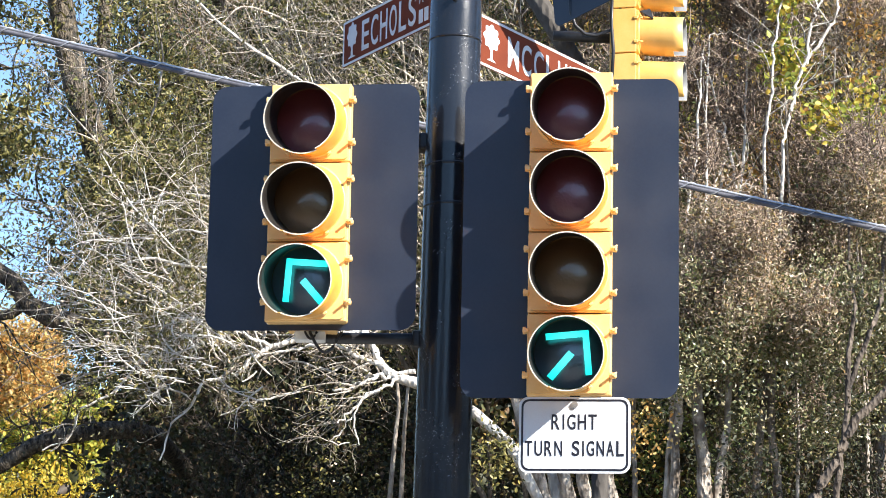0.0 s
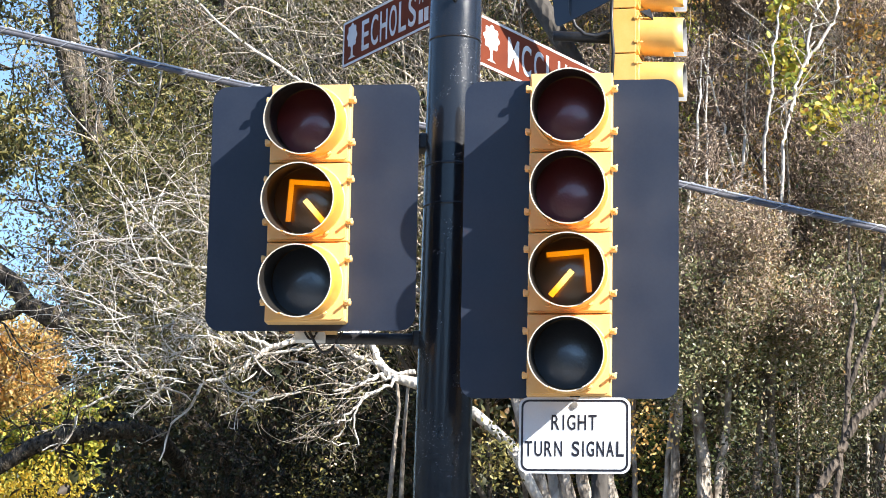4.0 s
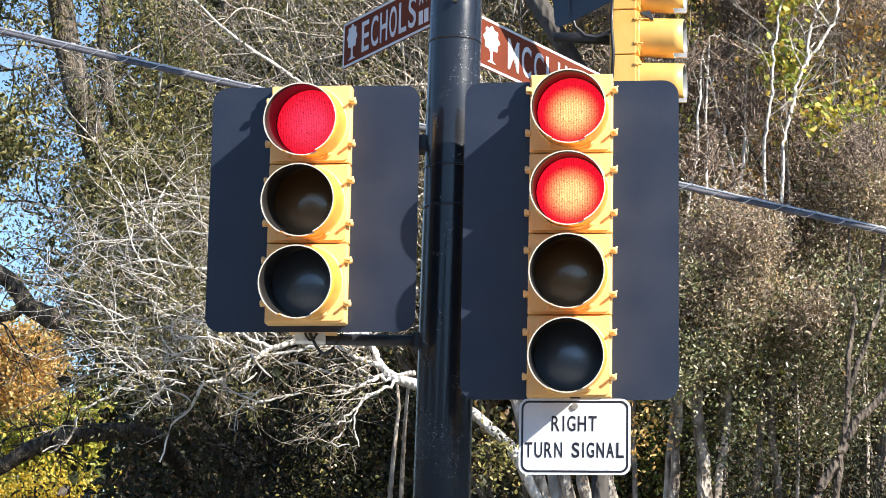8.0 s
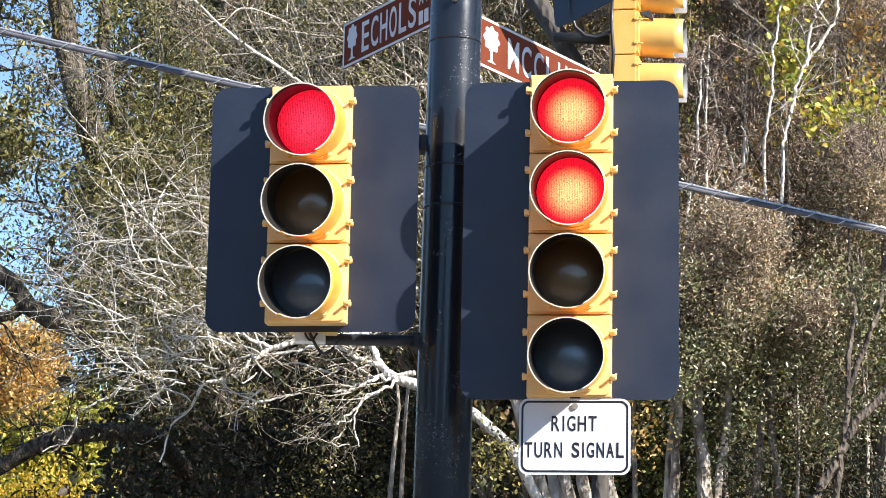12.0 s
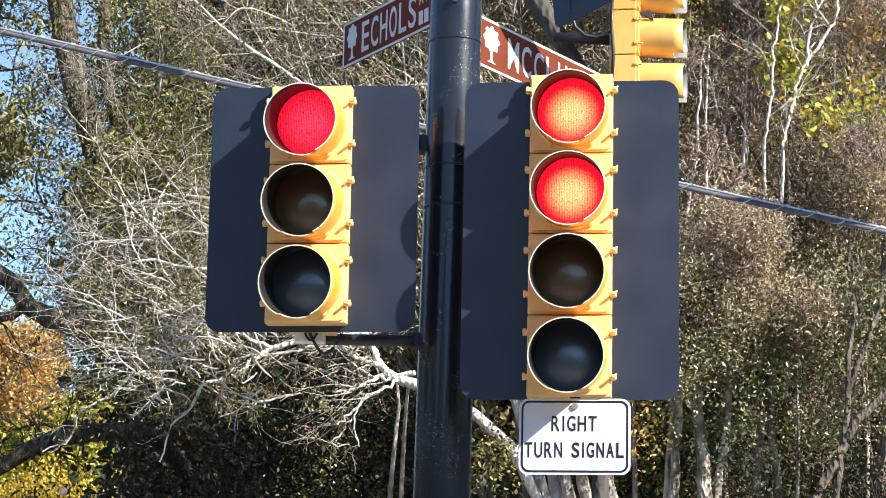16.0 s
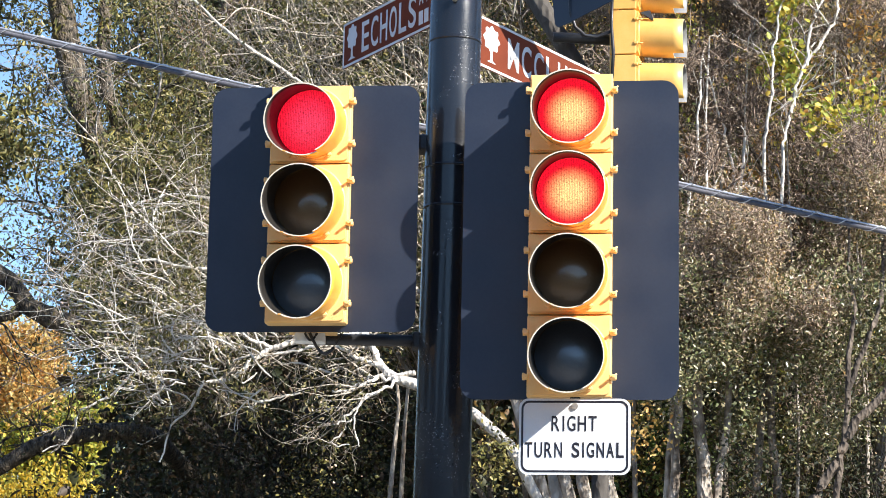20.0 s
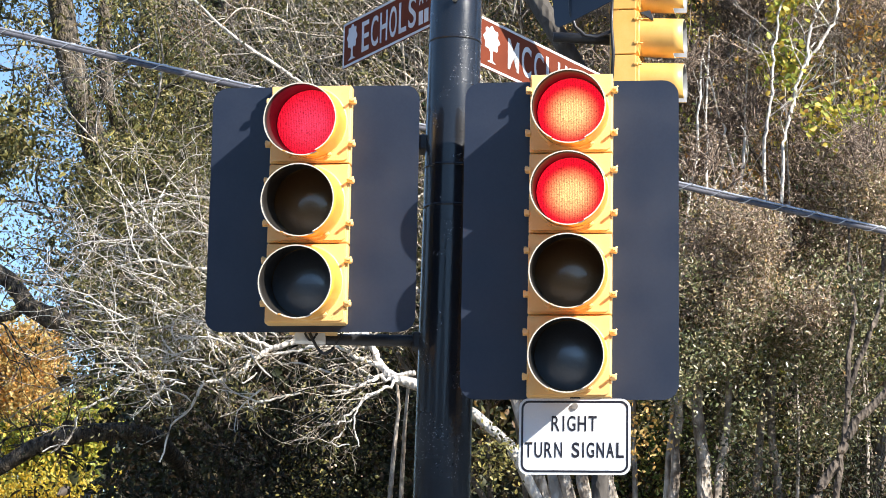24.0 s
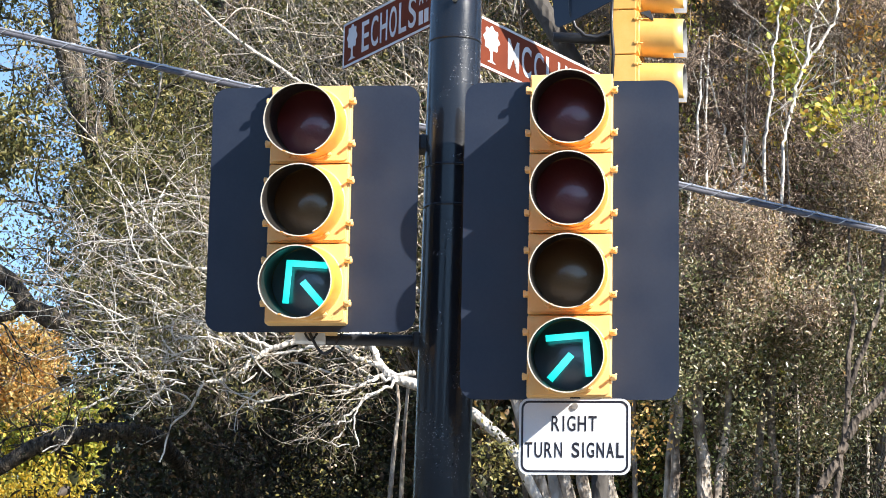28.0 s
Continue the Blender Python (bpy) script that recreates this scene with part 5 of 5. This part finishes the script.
stemmed_tree([([(2.0, 6.1, -0.2), (2.25, 6.0, 2.0), (2.48, 6.0, 3.02), (2.672, 6.0, 3.33), (2.761, 6.0, 3.53), (2.972, 6.0, 3.73), (3.3, 6.1, 4.2), (3.5, 6.2, 5.0)], 0.040, 0.022),
              ([(2.5, 6.1, -0.2), (2.57, 6.0, 2.0), (2.63, 6.0, 3.02), (2.664, 6.0, 3.29), (2.705, 6.0, 3.55), (2.716, 6.0, 3.74), (2.873, 6.0, 4.13), (2.972, 6.1, 4.36), (3.15, 6.9, 5.0)], 0.025, 0.016),
              ([(2.716, 6.0, 3.74), (2.724, 6.0, 4.01), (2.778, 6.0, 4.28), (2.83, 6.5, 4.6), (2.9, 7.0, 5.4)], 0.021, 0.008)],
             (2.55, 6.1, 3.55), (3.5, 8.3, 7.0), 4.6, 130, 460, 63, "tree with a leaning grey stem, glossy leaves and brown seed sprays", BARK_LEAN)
stemmed_tree([([(3.2, 8.3, -0.2), (3.3, 8.3, 3.0), (3.6, 8.3, 5.5), (3.62, 8.3, 6.7)], 0.06, 0.04),
              ([(3.6, 8.3, 6.64), (3.095, 8.2, 6.51), (2.873, 8.2, 6.43), (2.608, 8.2, 6.42), (2.342, 8.2, 6.33)], 0.024, 0.008),
              ([(2.1, 8.4, -0.2), (2.2, 8.4, 3.0), (2.1, 8.4, 5.0), (2.3, 8.4, 7.2)], 0.035, 0.014),
              ([(3.0, 8.4, -0.2), (2.9, 8.4, 3.0), (3.0, 8.4, 5.0), (3.1, 8.4, 7.2)], 0.032, 0.012)],
             (1.3, 8.3, 4.0), (3.9, 9.4, 7.6), 5.2, 220, 420, 64, "grey-stemmed tree behind others, with leaf tufts and seed sprays")
for i, (lo, hi, n, m, size, words) in enumerate((((1.2, 8.6, 2.7), (2.7, 9.6, 4.1), 90, LEAF_GREEN, 0.045, "sunlit green leaves among shaded trunks"), ((2.2, 8.2, 2.7), (3.0, 9.2, 3.9), 30, LEAF_SPRING, 0.045, "yellow-green leaves among shaded trunks"),
                                           ((1.28, 6.2, 3.33), (1.48, 6.5, 3.71), 8, LEAF_ORANGE, 0.032, "gold and orange leaves among shaded trunks"),
                                           ((0.29, 6.5, 3.16), (0.48, 6.75, 3.49), 16, LEAF_SPRING, 0.034, "olive leaves before a pale trunk"),
                                           ((-1.6, 8.3, 2.95), (-0.35, 9.0, 3.35), 12, LEAF_SPRING, 0.034, "sparse olive leaves in the shade under the bare tree"),
                                           ((1.97, 6.2, 3.51), (2.50, 6.6, 3.94), 13, LEAF_GLOSS, 0.030, "pale glossy leaves before grey stems"),
                                           ((-1.18, 8.6, 3.22), (-0.39, 9.4, 3.77), 24, LEAF_WOOD, 0.028, "dim green leaves low under the bare tree"))):
    rng = np.random.default_rng(65 + i)
    tagged(new("undergrowth", leaves("undergrowth", tufts_at(rng.uniform(lo, hi, (n, 3)), 30, 0.085, rng), size, rng, m, 0.55)), words, "foliage", kind="stuff")


def dark_shrub(x, y, w, h, seed):
    rng = np.random.default_rng(seed)
    t = thing("evergreen_shrub", pose(x, y, 0), "evergreen shrub coloured dark for the shade of the trees", "shrub", "shrubs under the trees")
    tubes, tips = Tubes(5), []
    for k in range(9):
        grow(tubes, tips, rng, (rng.normal() * 0.15, rng.normal() * 0.15, -0.2), (rng.normal() * 0.35, rng.normal() * 0.35, 1.0), h * 0.66, 0.03, 2, 0.6, 0.12, 0.03, 6)
    part("trunk", tubes.mesh("trunk", BARK_DARK), None, t, "dark stems")
    tips = np.asarray(tips)
    clump = tips[rng.integers(0, len(tips), 130)]
    part("crown", leaves("crown", np.concatenate([tufts_at(clump, 105, 0.10 * w, rng), around(tips, 3500, 0.16 * w, rng)]), 0.042 if y > 9 else 0.033, rng, LEAF_SHADE, 0.5), None, t, "dark green leaves")


for i, (x, y, w, h) in enumerate(((-2.2, 12.4, 1.1, 4.6), (-1.5, 11.6, 1.2, 4.4), (-0.7, 12.0, 1.2, 3.7), (0.2, 11.8, 1.1, 3.6), (1.3, 11.0, 1.1, 3.8), (2.3, 10.8, 1.1, 4.0), (3.3, 10.2, 1.2, 4.3), (4.2, 10.4, 1.2, 4.4), (3.3, 7.7, 0.8, 3.7), (2.95, 8.2, 0.8, 3.4))):
    dark_shrub(x, y, w, h, 90 + i)


def far_woods():
    """The wood behind: dense foliage, coloured dark for shade, that closes the view but for the sky at one side."""
    rng = np.random.default_rng(77)
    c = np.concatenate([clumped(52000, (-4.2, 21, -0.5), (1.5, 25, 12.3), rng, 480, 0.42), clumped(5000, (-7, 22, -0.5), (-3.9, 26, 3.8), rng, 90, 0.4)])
    ob = new("far_woods", leaves("far_woods", c, 0.19, rng, LEAF_SHADE, 0.6))
    tagged(ob, "dense green autumn wood behind the trees, darkened for shade", "woods", kind="stuff")
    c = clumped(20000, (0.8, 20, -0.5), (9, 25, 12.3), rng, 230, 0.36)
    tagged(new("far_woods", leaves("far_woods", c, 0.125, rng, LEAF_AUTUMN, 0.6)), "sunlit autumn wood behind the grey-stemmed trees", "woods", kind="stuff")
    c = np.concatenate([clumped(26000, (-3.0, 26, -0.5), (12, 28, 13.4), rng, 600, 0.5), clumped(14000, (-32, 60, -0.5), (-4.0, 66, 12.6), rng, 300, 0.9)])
    ob = new("far_woods", leaves("far_woods", c, 0.5, rng, LEAF_SHADE, 0.8))
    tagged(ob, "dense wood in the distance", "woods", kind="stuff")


far_woods()


def woods_around():
    """Unseen trees added on the other sides of the crossing: they close the place and darken what shiny things mirror.
    """
    rng = np.random.default_rng(78)
    n = 16000
    a = np.radians(rng.uniform(100, 440, n))
    d = rng.uniform(34, 42, n)
    c = np.stack([d * np.cos(a), -9.5 + d * np.sin(a), rng.uniform(-0.5, 11, n) + 2.5 * np.sin(a * 9)], 1)
    c = c[~((c[:, 1] > 8) & (np.abs(c[:, 0]) < 16))]
    tagged(new("far_woods", leaves("far_woods", c, 1.3, rng, LEAF_SHADE, 0.9)), "unseen dark wood added round the crossing to darken reflections", "woods", kind="stuff")


woods_around()


# ---- what moves: the lamps change, the leaves stir ----
def switch(key, times, on_first):
    """A lamp that comes forward behind its lens when lit: times at which it changes."""
    ob, z, lit_y = LIT[key]
    state, rows = on_first, []
    where = lambda s: pose(0.005, lit_y if s else DARK_Y, z)
    rows.append((0.0, where(state)))
    for t in times:
        rows.append((t, where(state)))
        state = not state
        rows.append((t + 1 / 30, where(state)))
    rows.append((28.0, where(state)))
    walk(ob, rows)


def motions():
    switch(("l", 2), [0.47, 25.93], True)
    switch(("r", 3), [0.47, 25.86], True)
    switch(("l", 1), [0.53, 4.30], False)
    switch(("r", 2), [0.53, 4.30], False)
    switch(("l", 0), [4.33, 25.93], False)
    switch(("r", 0), [4.33, 25.93], False)
    switch(("r", 1), [4.33, 25.93], False)
    for k, (s, c) in enumerate(SPRAYS):
        rows = []
        for i in range(57):
            t = i * 0.5
            w = math.sin(t * 2.1 + k * 1.7) + 0.6 * math.sin(t * 3.7 + k)
            rows.append((t, pose(c[0], c[1], c[2], 2.2 * w, 3.0 * math.sin(t * 1.6 + k * 2.3), 2.5 * w)))
        walk(s, rows)


motions()
